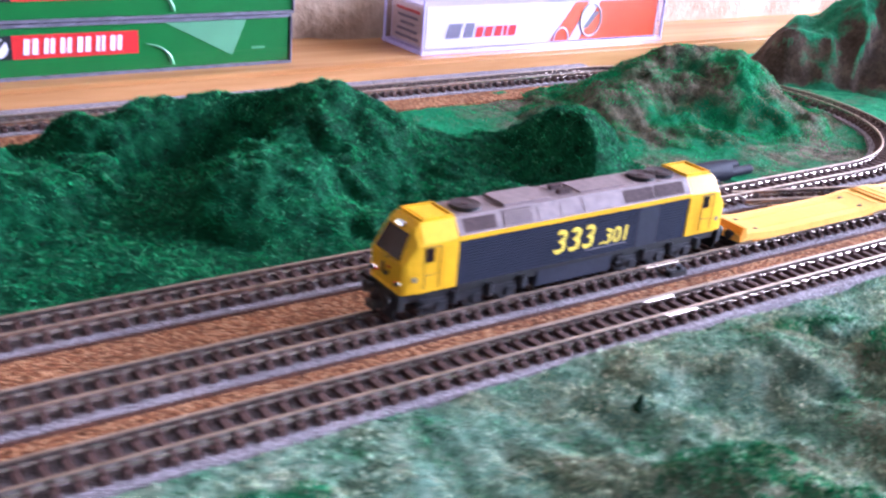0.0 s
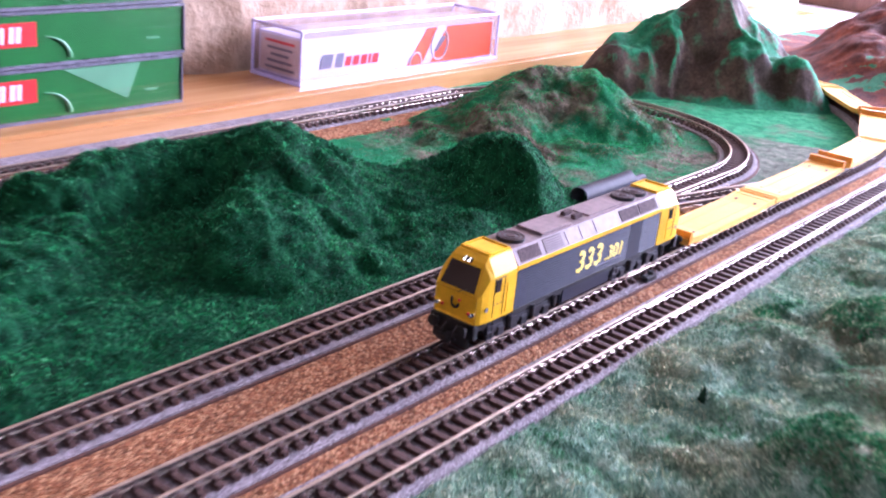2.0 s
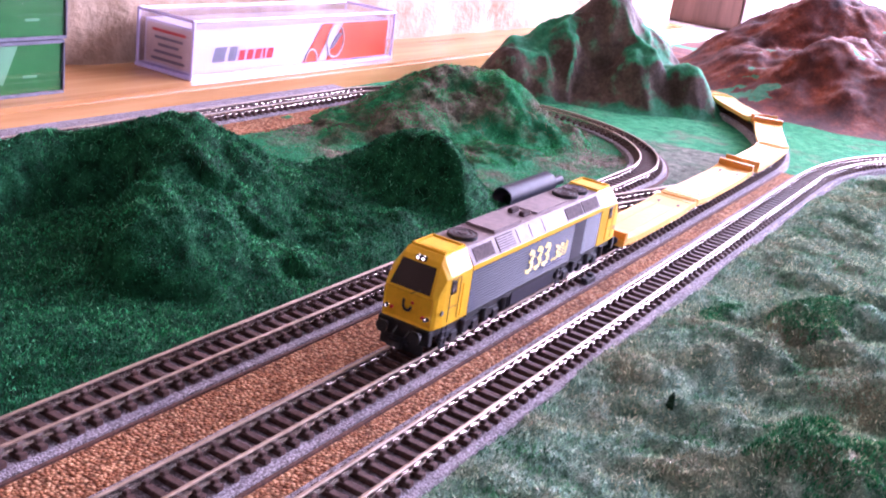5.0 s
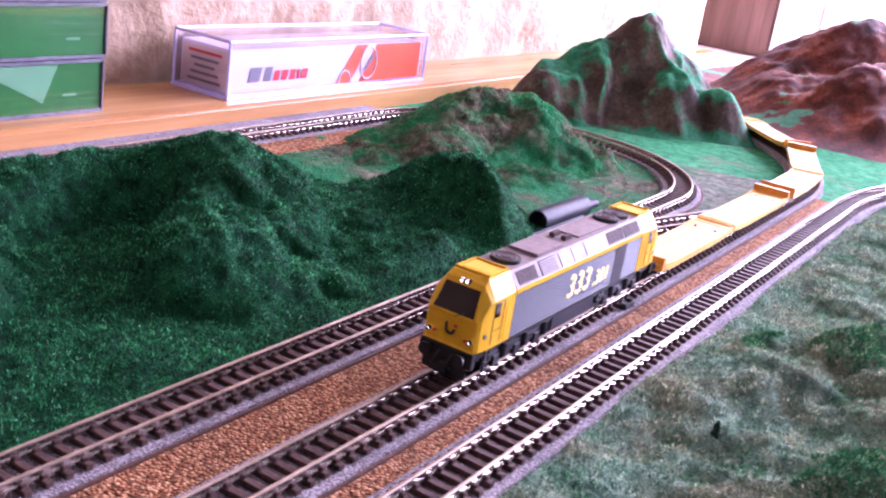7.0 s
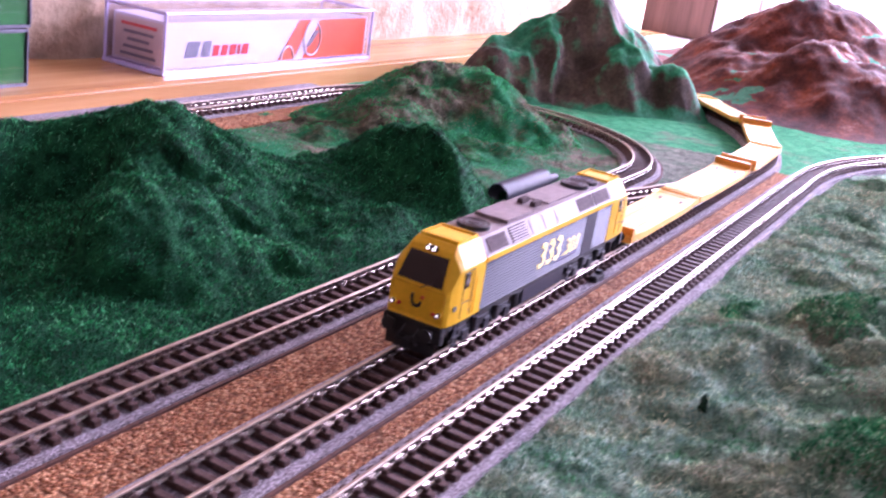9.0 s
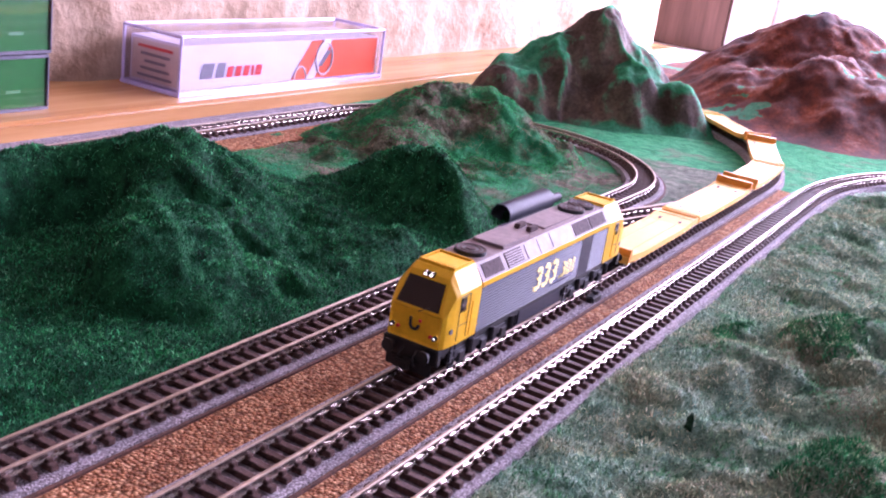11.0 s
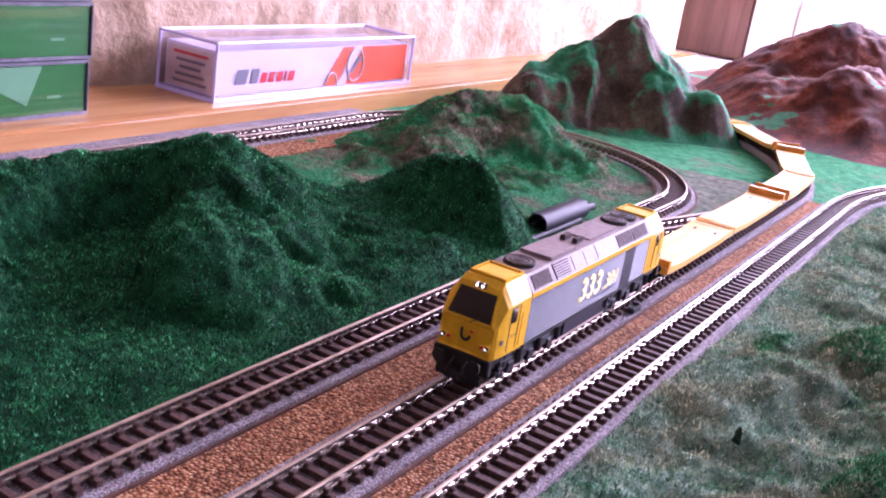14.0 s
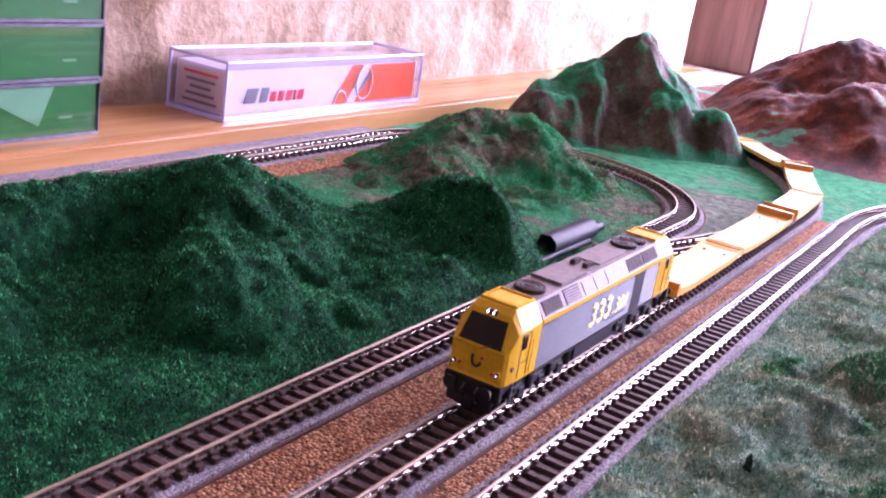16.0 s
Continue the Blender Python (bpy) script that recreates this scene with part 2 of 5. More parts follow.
def wall_stone():
    """Rough stone wall with lime wash and knocked-off patches."""
    m, n, l, b = mat("limewashed_stone", 0.92, 0.0, 0.2)
    a, c, f = noise_node(m, 10, 7, 0.6), noise_node(m, 16, 6, 0.62), noise_node(m, 120, 5, 0.55)
    base = ramp(m, c.outputs[0], [(0.32, (0.30, 0.2, 0.132)), (0.5, (0.38, 0.28, 0.2)), (0.68, (0.45, 0.35, 0.262))])
    spots = ramp(m, a.outputs[0], [(0.54, (0, 0, 0)), (0.66, (1, 1, 1))])
    col = mix(m, spots.outputs[0], base.outputs[0], (0.21, 0.12, 0.07))
    g = ramp(m, f.outputs[0], [(0.3, (0.75, 0.73, 0.7)), (0.7, (1.12, 1.1, 1.08))])
    l.new(mix(m, 1.0, col, g.outputs[0], "MULTIPLY"), b.inputs["Base Color"])
    s = n.new("ShaderNodeMath")
    s.operation = "ADD"
    l.new(c.outputs[0], s.inputs[0])
    l.new(f.outputs[0], s.inputs[1])
    bump(m, b, s.outputs[0], 0.7, 0.003)
    return m


M_WALL = wall_stone()


# ---- mesh helpers ----
def mesh_of(name, bm, material, smooth=False):
    me = bpy.data.meshes.new(name)
    bmesh.ops.recalc_face_normals(bm, faces=bm.faces)
    bm.to_mesh(me)
    bm.free()
    for mt in material if isinstance(material, (list, tuple)) else [material]:
        me.materials.append(mt)
    if smooth:
        me.shade_smooth()
    return me


def part(name, bm, material=None, parent=None, label="", smooth=False):
    ob = new(name, mesh_of(name, bm, material, smooth) if isinstance(bm, bmesh.types.BMesh) else bm)
    if parent:
        ob.parent = parent
    if label:
        ob["label"] = label
    return ob


def thing(name, place, label, category, group="", kind=""):
    ob = new(name)
    ob.empty_display_size = 0.01
    ob.matrix_world = place if isinstance(place, Matrix) else Matrix.Translation(place)
    return tagged(ob, label, category, group, kind)


def box(x0, x1, y0, y1, z0, z1, bev=0.0, bm=None):
    bm = bm or bmesh.new()
    r = bmesh.ops.create_cube(bm, size=1, matrix=Matrix.LocRotScale(((x0 + x1) / 2, (y0 + y1) / 2, (z0 + z1) / 2), None, (x1 - x0, y1 - y0, z1 - z0)))
    if bev:
        es = list({e for v in r["verts"] for e in v.link_edges})
        bmesh.ops.bevel(bm, geom=es, offset=bev, segments=2, affect="EDGES")
    return bm


def loft(sections, bm=None, caps=True):
    """Joins rings of points, each a list of equal length, into a skin."""
    bm = bm or bmesh.new()
    rings = [[bm.verts.new(p) for p in s] for s in sections]
    k = len(rings[0])
    for a, b in zip(rings, rings[1:]):
        for i in range(k):
            bm.faces.new((a[i], a[(i + 1) % k], b[(i + 1) % k], b[i]))
    if caps:
        bm.faces.new(rings[0][::-1])
        bm.faces.new(rings[-1])
    return bm


def rod(a, b, r, n=12, bm=None, r2=None, caps=True):
    bm = bm or bmesh.new()
    a, b = Vector(a), Vector(b)
    d = (b - a).normalized()
    u = d.orthogonal().normalized()
    w = d.cross(u)
    ring = lambda c, q: [c + u * (q * math.cos(2 * math.pi * i / n)) + w * (q * math.sin(2 * math.pi * i / n)) for i in range(n)]
    return loft([ring(a, r), ring(b, r if r2 is None else r2)], bm, caps)


def text_mesh(words, size, material, name="lettering", spacing=1.0, shear=0.0):
    cu = bpy.data.curves.new(name, "FONT")
    cu.offset = 0.008 * size
    cu.body, cu.size, cu.extrude, cu.space_character, cu.shear = words, size, 0.00006, spacing, shear
    cu.align_x, cu.align_y = "LEFT", "BOTTOM_BASELINE"
    tmp = new("tmp_text", cu)
    me = bpy.data.meshes.new_from_object(tmp.evaluated_get(bpy.context.evaluated_depsgraph_get()))
    bpy.data.objects.remove(tmp)
    bpy.data.curves.remove(cu)
    me.materials.clear()
    me.materials.append(material)
    return me


def fbm(x, y, s, seed=0.0, octaves=5):
    return noise.fractal(Vector((x * s, y * s, seed)), 1.0, 2.0, octaves)


def ridged(x, y, s, seed=0.0, octaves=5):
    return noise.ridged_multi_fractal(Vector((x * s, y * s, seed)), 1.0, 2.1, octaves, 1.0, 2.0)


GRIDS = {}


def field(name, x0, x1, y0, y1, step, height, material, keep=None):
    """A sheet over the plan with z = height(x, y)."""
    nx, ny = int((x1 - x0) / step) + 1, int((y1 - y0) / step) + 1
    xs, ys = np.linspace(x0, x1, nx), np.linspace(y0, y1, ny)
    verts = [(x, y, height(x, y)) for y in ys for x in xs]
    GRIDS[name] = (x0, x1, y0, y1, np.array(verts)[:, 2].reshape(ny, nx))
    faces = []
    for j in range(ny - 1):
        for i in range(nx - 1):
            if keep is None or keep((xs[i] + xs[i + 1]) / 2, (ys[j] + ys[j + 1]) / 2):
                a = j * nx + i
                faces.append((a, a + 1, a + nx + 1, a + nx))
    me = bpy.data.meshes.new(name)
    me.from_pydata(verts, [], faces)
    me.materials.append(material)
    me.shade_smooth()
    return me


def dome(x, y, cx, cy, rx, ry, turn, h, power=1.0):
    c, s = math.cos(radians(turn)), math.sin(radians(turn))
    u, v = ((x - cx) * c + (y - cy) * s) / rx, (-(x - cx) * s + (y - cy) * c) / ry
    return h * math.exp(-((u * u + v * v) ** power))


# ---- the room ----
def slab(name, x0, x1, y0, y1, z0, z1, material, label, category, bev=0.0):
    ob = part(name, box(x0, x1, y0, y1, z0, z1, bev), material)
    return tagged(ob, label, category, kind="structure")


BACK_Y = 0.322
NICHE_X, NICHE_Y = 1.085, 0.47


def stone_relief(x, z):
    """Hand-laid stone under limewash: soft swells, knocked-out pits and a coarse grain."""
    pit = min(1, max(0, (fbm(x, z, 13, 6.2, 4) - 0.12) / 0.22))
    return (0.005 * fbm(x, z, 9, 3.1) + 0.0028 * fbm(x, z, 34, 1.7, 3) - 0.006 * pit) * min(1, (NICHE_X - x) / 0.08 + 0.1)


nw = field("wall_north", -2.2, NICHE_X, 0, 2.4, 0.010, stone_relief, M_WALL)
wall_n = part("wall_north", nw)
wall_n.matrix_world = Matrix(((1, 0, 0, 0), (0, 0, -1, BACK_Y), (0, 1, 0, -0.8), (0, 0, 0, 1)))
wsol = wall_n.modifiers.new("thickness", "SOLIDIFY")
wsol.thickness, wsol.offset = 0.25, -1
tagged(wall_n, "rough limewashed stone wall with brown patches", "wall", kind="structure")
slab("floor", -2.2, FAR_X, -2.0, BACK_Y, -0.85, -0.8, M_FLOORT, "terracotta tiled room floor", "floor")
slab("ceiling", -2.2, FAR_X, -2.0, BACK_Y, 1.6, 1.65, M_CEIL, "plain plastered ceiling", "ceiling")
slab("wall_south", -2.2, FAR_X, -2.1, -2.0, -0.8, 1.6, M_ROOM, "plain plastered wall", "wall")
slab("wall_west", -2.3, -2.2, -2.0, BACK_Y, -0.8, 1.6, M_ROOM, "plain plastered wall", "wall")
far = bmesh.new()
box(FAR_X, FAR_X + 0.3, -2.0, WIN_Y0, -0.8, 1.6, 0, far)
box(FAR_X, FAR_X + 0.3, WIN_Y1, NICHE_Y + 0.2, -0.8, 1.6, 0, far)
box(FAR_X, FAR_X + 0.3, WIN_Y0, WIN_Y1, -0.8, WIN_Z0, 0, far)
box(FAR_X, FAR_X + 0.3, WIN_Y0, WIN_Y1, WIN_Z1, 1.6, 0, far)
tagged(part("wall_east", far, M_WALL), "stone wall pierced by a wide bright window", "wall", kind="structure")
slab("wall_niche", NICHE_X - 0.002, FAR_X, NICHE_Y, NICHE_Y + 0.2, -0.8, 1.6, M_WALL, "limewashed back of the window niche", "wall")
slab("ceiling_niche", NICHE_X - 0.002, FAR_X, BACK_Y, NICHE_Y, 1.6, 1.65, M_ROOM, "plain plastered niche ceiling", "ceiling")
slab("window_sill", 1.05, FAR_X - 0.002, -1.1, BACK_Y - 0.012, -0.06, -0.028, M_FRAME, "deep white stone sill below the window", "sill", 0.003)
slab("niche_sill", NICHE_X + 0.002, FAR_X - 0.002, BACK_Y - 0.010, NICHE_Y - 0.002, -0.06, -0.028, M_FRAME, "white stone sill in the window niche", "sill", 0.003)
win = thing("window_1", (FAR_X + 0.1, 0, 0), "wide white window with bright daylight behind", "window", kind="structure")
for nm, a in (("window_frame", (0, 0.05, WIN_Y0, WIN_Y0 + 0.05, WIN_Z0, WIN_Z1)), ("window_frame", (0, 0.05, WIN_Y1 - 0.05, WIN_Y1, WIN_Z0, WIN_Z1)),
              ("window_frame", (0, 0.05, WIN_Y0 + 0.05, WIN_Y1 - 0.05, WIN_Z1 - 0.05, WIN_Z1)), ("window_frame", (0, 0.05, WIN_Y0 + 0.05, WIN_Y1 - 0.05, WIN_Z0, WIN_Z0 + 0.05))):
    part(nm, box(*a, 0.004), M_FRAME, win)
pane = part("pane", box(0.02, 0.026, WIN_Y0 + 0.05, WIN_Y1 - 0.05, WIN_Z0 + 0.05, WIN_Z1 - 0.05), M_GLAZE, win)
pane.visible_shadow = False
day = part("backdrop", box(FAR_X + 1.2, FAR_X + 1.22, -4, 3, -2, 4), M_DAY)
tagged(day, "bright overcast daylight outside the window", "sky", kind="structure")

# table top that carries the layout
BX0, BX1, BY0, BY1 = -0.62, 1.0, -0.42, 0.258
slab("baseboard", BX0, 0.72, BY0, BY1, -0.03, -0.004, M_TABLE, "plywood baseboard under the model railway", "table top")
slab("baseboard_wing", 0.7205, BX1, BY0, 0.13, -0.03, -0.004, M_TABLE, "plywood extension of the baseboard", "table top")
for lx, ly in ((BX0 + 0.05, BY0 + 0.05), (BX1 - 0.05, BY0 + 0.05), (BX0 + 0.05, BY1 - 0.05), (0.67, BY1 - 0.05)):
    leg = part("table_leg", box(lx - 0.03, lx + 0.03, ly - 0.03, ly + 0.03, -0.8, -0.03, 0.002), M_TABLE)
    tagged(leg, "square wooden table leg under the baseboard", "table leg", group="table legs")
shelf = part("shelf", box(-0.62, 1.0, 0.2585, BACK_Y + 0.02, -0.008, 0.010, 0.0022), M_SHELF)
tagged(shelf, "varnished pine shelf board along the stone wall", "shelf", kind="structure")


# ---- ground ----
NEAR_Y, MID_Y, FAR_Y, BACK_T = -0.0295, 0.0, 0.0385, 0.2288


def smooth01(v):
    v = min(1, max(0, v))
    return v * v * (3 - 2 * v)


def notch(x, y, cx, cy, half, turn, depth, run=0.007, lip=0.0016):
    """A small scarp: the ground breaks off along a line of half-length half and climbs back over run; turn is the way it faces."""
    c, s = math.cos(radians(turn)), math.sin(radians(turn))
    u, v = (x - cx) * c + (y - cy) * s, -(x - cx) * s + (y - cy) * c
    u += 0.12 * half * math.sin(v / half * 4.0 + cx * 90)
    if u <= 0 or abs(v) >= half or u > 6 * run:
        return 0.0
    return depth * (1 - (v / half) ** 2) * smooth01(u / lip) * math.exp(-max(0, u - lip) / run)


FIELD_NOTCHES = ((0.1270, -0.0640, 0.011, 195, 0.0055), (0.1180, -0.0830, 0.016, 200, 0.0065), (0.0930, -0.0800, 0.011, 205, 0.0050), (0.2400, -0.0620, 0.018, 195, 0.0060), (0.1900, -0.0730, 0.014, 195, 0.0055),
                 (0.1500, -0.1020, 0.016, 200, 0.0060), (0.0600, -0.0980, 0.012, 205, 0.0045), (0.2100, -0.1000, 0.020, 195, 0.0060))
CLUMPS = ((0.0270, -0.1080, 0.022, 0.014, 15, 0.0085, 1.0), (-0.064, -0.068, 0.018, 0.010, 30, 0.005, 1.0), (0.1400, -0.0860, 0.026, 0.013, -20, 0.009, 1.0), (0.040, -0.130, 0.02, 0.012, 0, 0.006, 1.0), (0.124, -0.056, 0.016, 0.004, -15, 0.004, 1.0))


def field_height(x, y):
    h = 0.0012 * fbm(x, y, 45, 2.0) + 0.0025 * fbm(x, y, 14, 5.0)
    d = -0.041 - y
    if d > 0:
        k = min(1, d / 0.03)
        h += k * (0.0045 + 0.0105 * fbm(x, y, 20, 7.3, 5) - 0.008 * abs(fbm(x, y, 30, 3.3, 3)))
        for c in CLUMPS:
            h += dome(x, y, *c)
        h -= sum(notch(x, y, *c) for c in FIELD_NOTCHES)
        h = max(h, -0.0012)
    return h


def ground_height(x, y):
    return -0.0006 + (field_height(x, y) if y < -0.041 else 0.0005 * fbm(x, y, 60, 4.0))


ground = part("ground", field("ground", BX0, BX1, BY0, BY1, 0.006, lambda x, y: -0.002 + 0.0006 * fbm(x, y, 50, 4.0), M_MEADOW, lambda x, y: x < 0.72 or y < 0.13))
tagged(ground, "bright green flocked ground of the model railway", "ground", kind="structure")


# ---- tracks ----
def straight(p, q, step=0.005):
    p, q = Vector(p), Vector(q)
    n = max(1, int((q - p).length / step))
    return [p.lerp(q, i / n) for i in range(n)]


def bend(c, r, a0, a1, step=0.004):
    n = max(2, int(abs(radians(a1 - a0)) * r / step))
    return [Vector((c[0] + r * math.cos(radians(a0 + (a1 - a0) * i / n)), c[1] + r * math.sin(radians(a0 + (a1 - a0) * i / n)), 0)) for i in range(n + 1)]


R_OVAL = (BACK_T - FAR_Y) / 2
MID_X0, MID_R = 0.375, 0.22
NEAR_X0, NEAR_R = 0.37, 0.30
PATH_NEAR = straight((-0.6, NEAR_Y, 0), (NEAR_X0, NEAR_Y, 0)) + bend((NEAR_X0, NEAR_Y - NEAR_R), NEAR_R, 90, 20)
PATH_MID = straight((-0.6, MID_Y, 0), (MID_X0, MID_Y, 0)) + bend((MID_X0, MID_Y + MID_R), MID_R, -90, 30)
OVAL_X = 0.277
PATH_OVAL = straight((-0.6, FAR_Y, 0), (OVAL_X, FAR_Y, 0)) + bend((OVAL_X, FAR_Y + R_OVAL), R_OVAL, -90, 90) + straight((OVAL_X, BACK_T, 0), (-0.6, BACK_T, 0))


class Line:
    """A plan line that can be walked by its length."""

    def __init__(self, pts):
        self.p = np.array([tuple(v) for v in pts])
        self.s = np.r_[0, np.cumsum(np.linalg.norm(np.diff(self.p, axis=0), axis=1))]

    def at(self, s):
        x, y = np.interp(s, self.s, self.p[:, 0]), np.interp(s, self.s, self.p[:, 1])
        e = 0.003
        x2, y2 = np.interp(s + e, self.s, self.p[:, 0]), np.interp(s + e, self.s, self.p[:, 1])
        x1, y1 = np.interp(s - e, self.s, self.p[:, 0]), np.interp(s - e, self.s, self.p[:, 1])
        return x, y, math.atan2(y2 - y1, x2 - x1)


L_NEAR, L_MID, L_OVAL = Line(PATH_NEAR), Line(PATH_MID), Line(PATH_OVAL)
RAIL_Z0, RAIL_Z1 = 0.0036, 0.0060


def sweep(line, profile, step=0.006, s0=0.0, s1=None, bm=None):
    """Sweeps a profile of (across, up) points along a line."""
    s1 = line.s[-1] if s1 is None else s1
    n = int((s1 - s0) / step) + 1
    rings = []
    for i in range(n + 1):
        x, y, a = line.at(s0 + (s1 - s0) * i / n)
        rings.append([(x - math.sin(a) * u, y + math.cos(a) * u, z) for u, z in profile])
    return loft(rings, bm)


def rail_profile(c):
    h0, h1, w, hd = RAIL_Z0, RAIL_Z1, 0.00022, 0.00046
    return [(c - 0.0009, h0), (c + 0.0009, h0), (c + 0.0009, h0 + 0.0003), (c + w, h0 + 0.0005), (c + w, h1 - 0.0007), (c + hd, h1 - 0.0005), (c + hd, h1 - 0.0001),
            (c + hd * 0.7, h1), (c - hd * 0.7, h1), (c - hd, h1 - 0.0001), (c - hd, h1 - 0.0005), (c - w, h1 - 0.0007), (c - w, h0 + 0.0005), (c - 0.0009, h0 + 0.0003)]


def sleeper_mesh():
    bm = bmesh.new()
    box(-0.00105, 0.00105, -0.0080, 0.0080, 0.0020, 0.0036, 0.00018, bm)
    for c in (-0.00495, 0.00495):
        box(-0.0008, 0.0008, c - 0.0017, c - 0.00045, 0.0034, 0.0047, 0.0002, bm)
        box(-0.0008, 0.0008, c + 0.00045, c + 0.0017, 0.0034, 0.0047, 0.0002, bm)
    return mesh_of("sleeper", bm, M_SLEEPER)


SLEEPER = sleeper_mesh()
PITCH = 0.0052


def track(line, label, s_near0, s_near1):
    t = thing("railway_track", (0, 0, 0), label, "railway track", "model railway tracks")
    for c in (-0.00495, 0.00495):
        bm = sweep(line, rail_profile(c))
        r = part("rail", bm, [M_WEB, M_RAIL], t, "bare steel rail")
        for f in r.data.polygons:
            if all(r.data.vertices[v].co.z > RAIL_Z1 - 0.00055 for v in f.vertices):
                f.material_index = 1
    rest = bmesh.new()
    n = int(line.s[-1] / PITCH)
    for i in range(n):
        s = (i + 0.5) * PITCH
        x, y, a = line.at(s)
        j = random.uniform(-0.012, 0.012)
        m = Matrix.Translation((x, y, 0)) @ Matrix.Rotation(a + j, 4, "Z")
        if s_near0 < s < s_near1 and (s - s_near0) / PITCH < 290:
            part("sleeper", SLEEPER, parent=t).matrix_local = m
        else:
            k = len(rest.verts)
            rest.from_mesh(SLEEPER)
            rest.verts.ensure_lookup_table()
            for v in rest.verts[k:]:
                v.co = m @ v.co
    ob = part("sleeper_rest", rest, M_SLEEPER, t)
    ob["kind"] = "stuff"
    return t


BED = [(-0.0112, -0.0015), (0.0112, -0.0015), (0.0104, 0.0019), (-0.0104, 0.0019)]


def ballast_bed(line, label, edge):
    ob = part("ballast_bed", sweep(line, BED), M_BALLAST)
    if edge:
        # added dark strip that draws the step's shadow along the near side
        part("bed_edge", sweep(line, [(-0.0121, -0.001), (-0.0108, -0.001), (-0.0108, 0.0016), (-0.0117, 0.0015)], s1=0.98), M_BEDSHADE, ob, "dark brown strip for the shadow at the bed's step")
    return tagged(ob, label, "ballast", kind="structure")


for line in (L_NEAR, L_MID, L_OVAL):
    ballast_bed(line, "fine grey ballast strip under a model track", line is not L_NEAR)

for x0, x1, y0, y1, z1, words in ((-0.62, 0.2555, -0.0385, 0.0495, 0.0009, "coarse reddish brown gravel between the model tracks"), (0.2560, 0.385, -0.0385, 0.0115, 0.0009, "coarse reddish brown gravel between the model tracks"),
                                  (-0.62, 0.300, 0.2010, 0.2195, 0.0012, "strip of brown gravel along the rear track")):
    bed = part("gravel_bed", box(x0, x1, y0, y1, -0.0030, z1), M_CORK)
    tagged(bed, words, "gravel", kind="structure")
strip = part("ballast_strip", box(-0.62, 0.300, 0.2385, 0.2580, -0.0030, 0.0012), M_BALLAST)
tagged(strip, "strip of grey ballast between rear track and shelf", "ballast", kind="structure")


# ---- hills ----
def ridge(x, y, s, seed):
    """Sharp creases: near 1 on the crest, falling to 0 or below."""
    return max(-0.25, 1 - 2.2 * abs(fbm(x, y, s, seed, 4)))


def scarp(x, y, crest, depth, width, keep, back):
    """Ground west of a crest line x(y) falls by depth over width and rises again to keep of it over back."""
    d = float(np.interp(y, crest[0], crest[1])) - x
    if d <= 0:
        return 0.0
    return depth * float(np.interp(y, crest[0], crest[2])) * smooth01(d / width) * (1 - keep * smooth01((d - width) / back))


DOMES1 = ((0.0500, 0.1560, 0.0380, 0.0340, 11, 0.0225, 1.0), (0.0000, 0.1850, 0.0480, 0.0240, 12, 0.0150, 1.3), (-0.1300, 0.1520, 0.0900, 0.0380, 0, 0.0115, 0.99), (-0.0950, 0.1150, 0.0600, 0.0300, 8, 0.0090, 1.0),
          (0.1532, 0.0925, 0.0214, 0.0429, -32, 0.0217, 1.24), (0.1120, 0.1005, 0.0574, 0.0471, -61, 0.0090, 1.15), (0.0662, 0.1300, 0.0240, 0.0480, -30, 0.0100, 1.1),
          (0.0120, 0.1040, 0.0300, 0.0320, 20, 0.0165, 1.3))
CREST1 = ((0.062, 0.083, 0.103, 0.119, 0.129, 0.144, 0.156, 0.176), (-0.003, -0.014, -0.014, 0.004, 0.026, 0.040, 0.044, 0.046), (0.0, 0.6, 1.0, 1.0, 1.0, 1.0, 0.8, 0.0))
KNOLL1 = ((0.048, 0.058, 0.070, 0.090, 0.104, 0.116), (0.132, 0.136, 0.142, 0.146, 0.146, 0.146), (0.0, 0.8, 1.0, 1.0, 0.6, 0.0))
NOTCHES1 = ((0.0480, 0.1185, 0.012, 205, 0.0075), (0.0440, 0.0945, 0.010, 210, 0.0070), (0.0345, 0.0640, 0.008, 215, 0.0050), (-0.0080, 0.0735, 0.009, 230, 0.0050), (-0.0300, 0.1310, 0.018, 235, 0.0060),
            (-0.0100, 0.1600, 0.034, 240, 0.0060), (-0.0700, 0.1150, 0.025, 240, 0.0055), (-0.1100, 0.1400, 0.030, 235, 0.0060), (0.0800, 0.1340, 0.012, 215, 0.0055), (0.0650, 0.0800, 0.008, 220, 0.0045),
            (0.0880, 0.1000, 0.010, 205, 0.0045), (0.0190, 0.0890, 0.009, 225, 0.0045), (-0.0550, 0.0850, 0.014, 235, 0.0045))
DOMES3 = ((0.3090, 0.1651, 0.0490, 0.0380, 65, 0.0239, 1.42), (0.2539, 0.1713, 0.0395, 0.0261, 31, 0.0185, 1.15), (0.3144, 0.1308, 0.0226, 0.0519, 2, 0.0108, 0.81))
NOTCHES3 = ((0.2850, 0.1600, 0.022, 215, 0.0060), (0.2700, 0.1420, 0.012, 220, 0.0040), (0.2950, 0.1300, 0.010, 215, 0.0030), (0.2350, 0.1650, 0.014, 215, 0.0030), (0.2480, 0.1180, 0.018, 235, 0.0025), (0.3150, 0.0960, 0.012, 230, 0.0025))
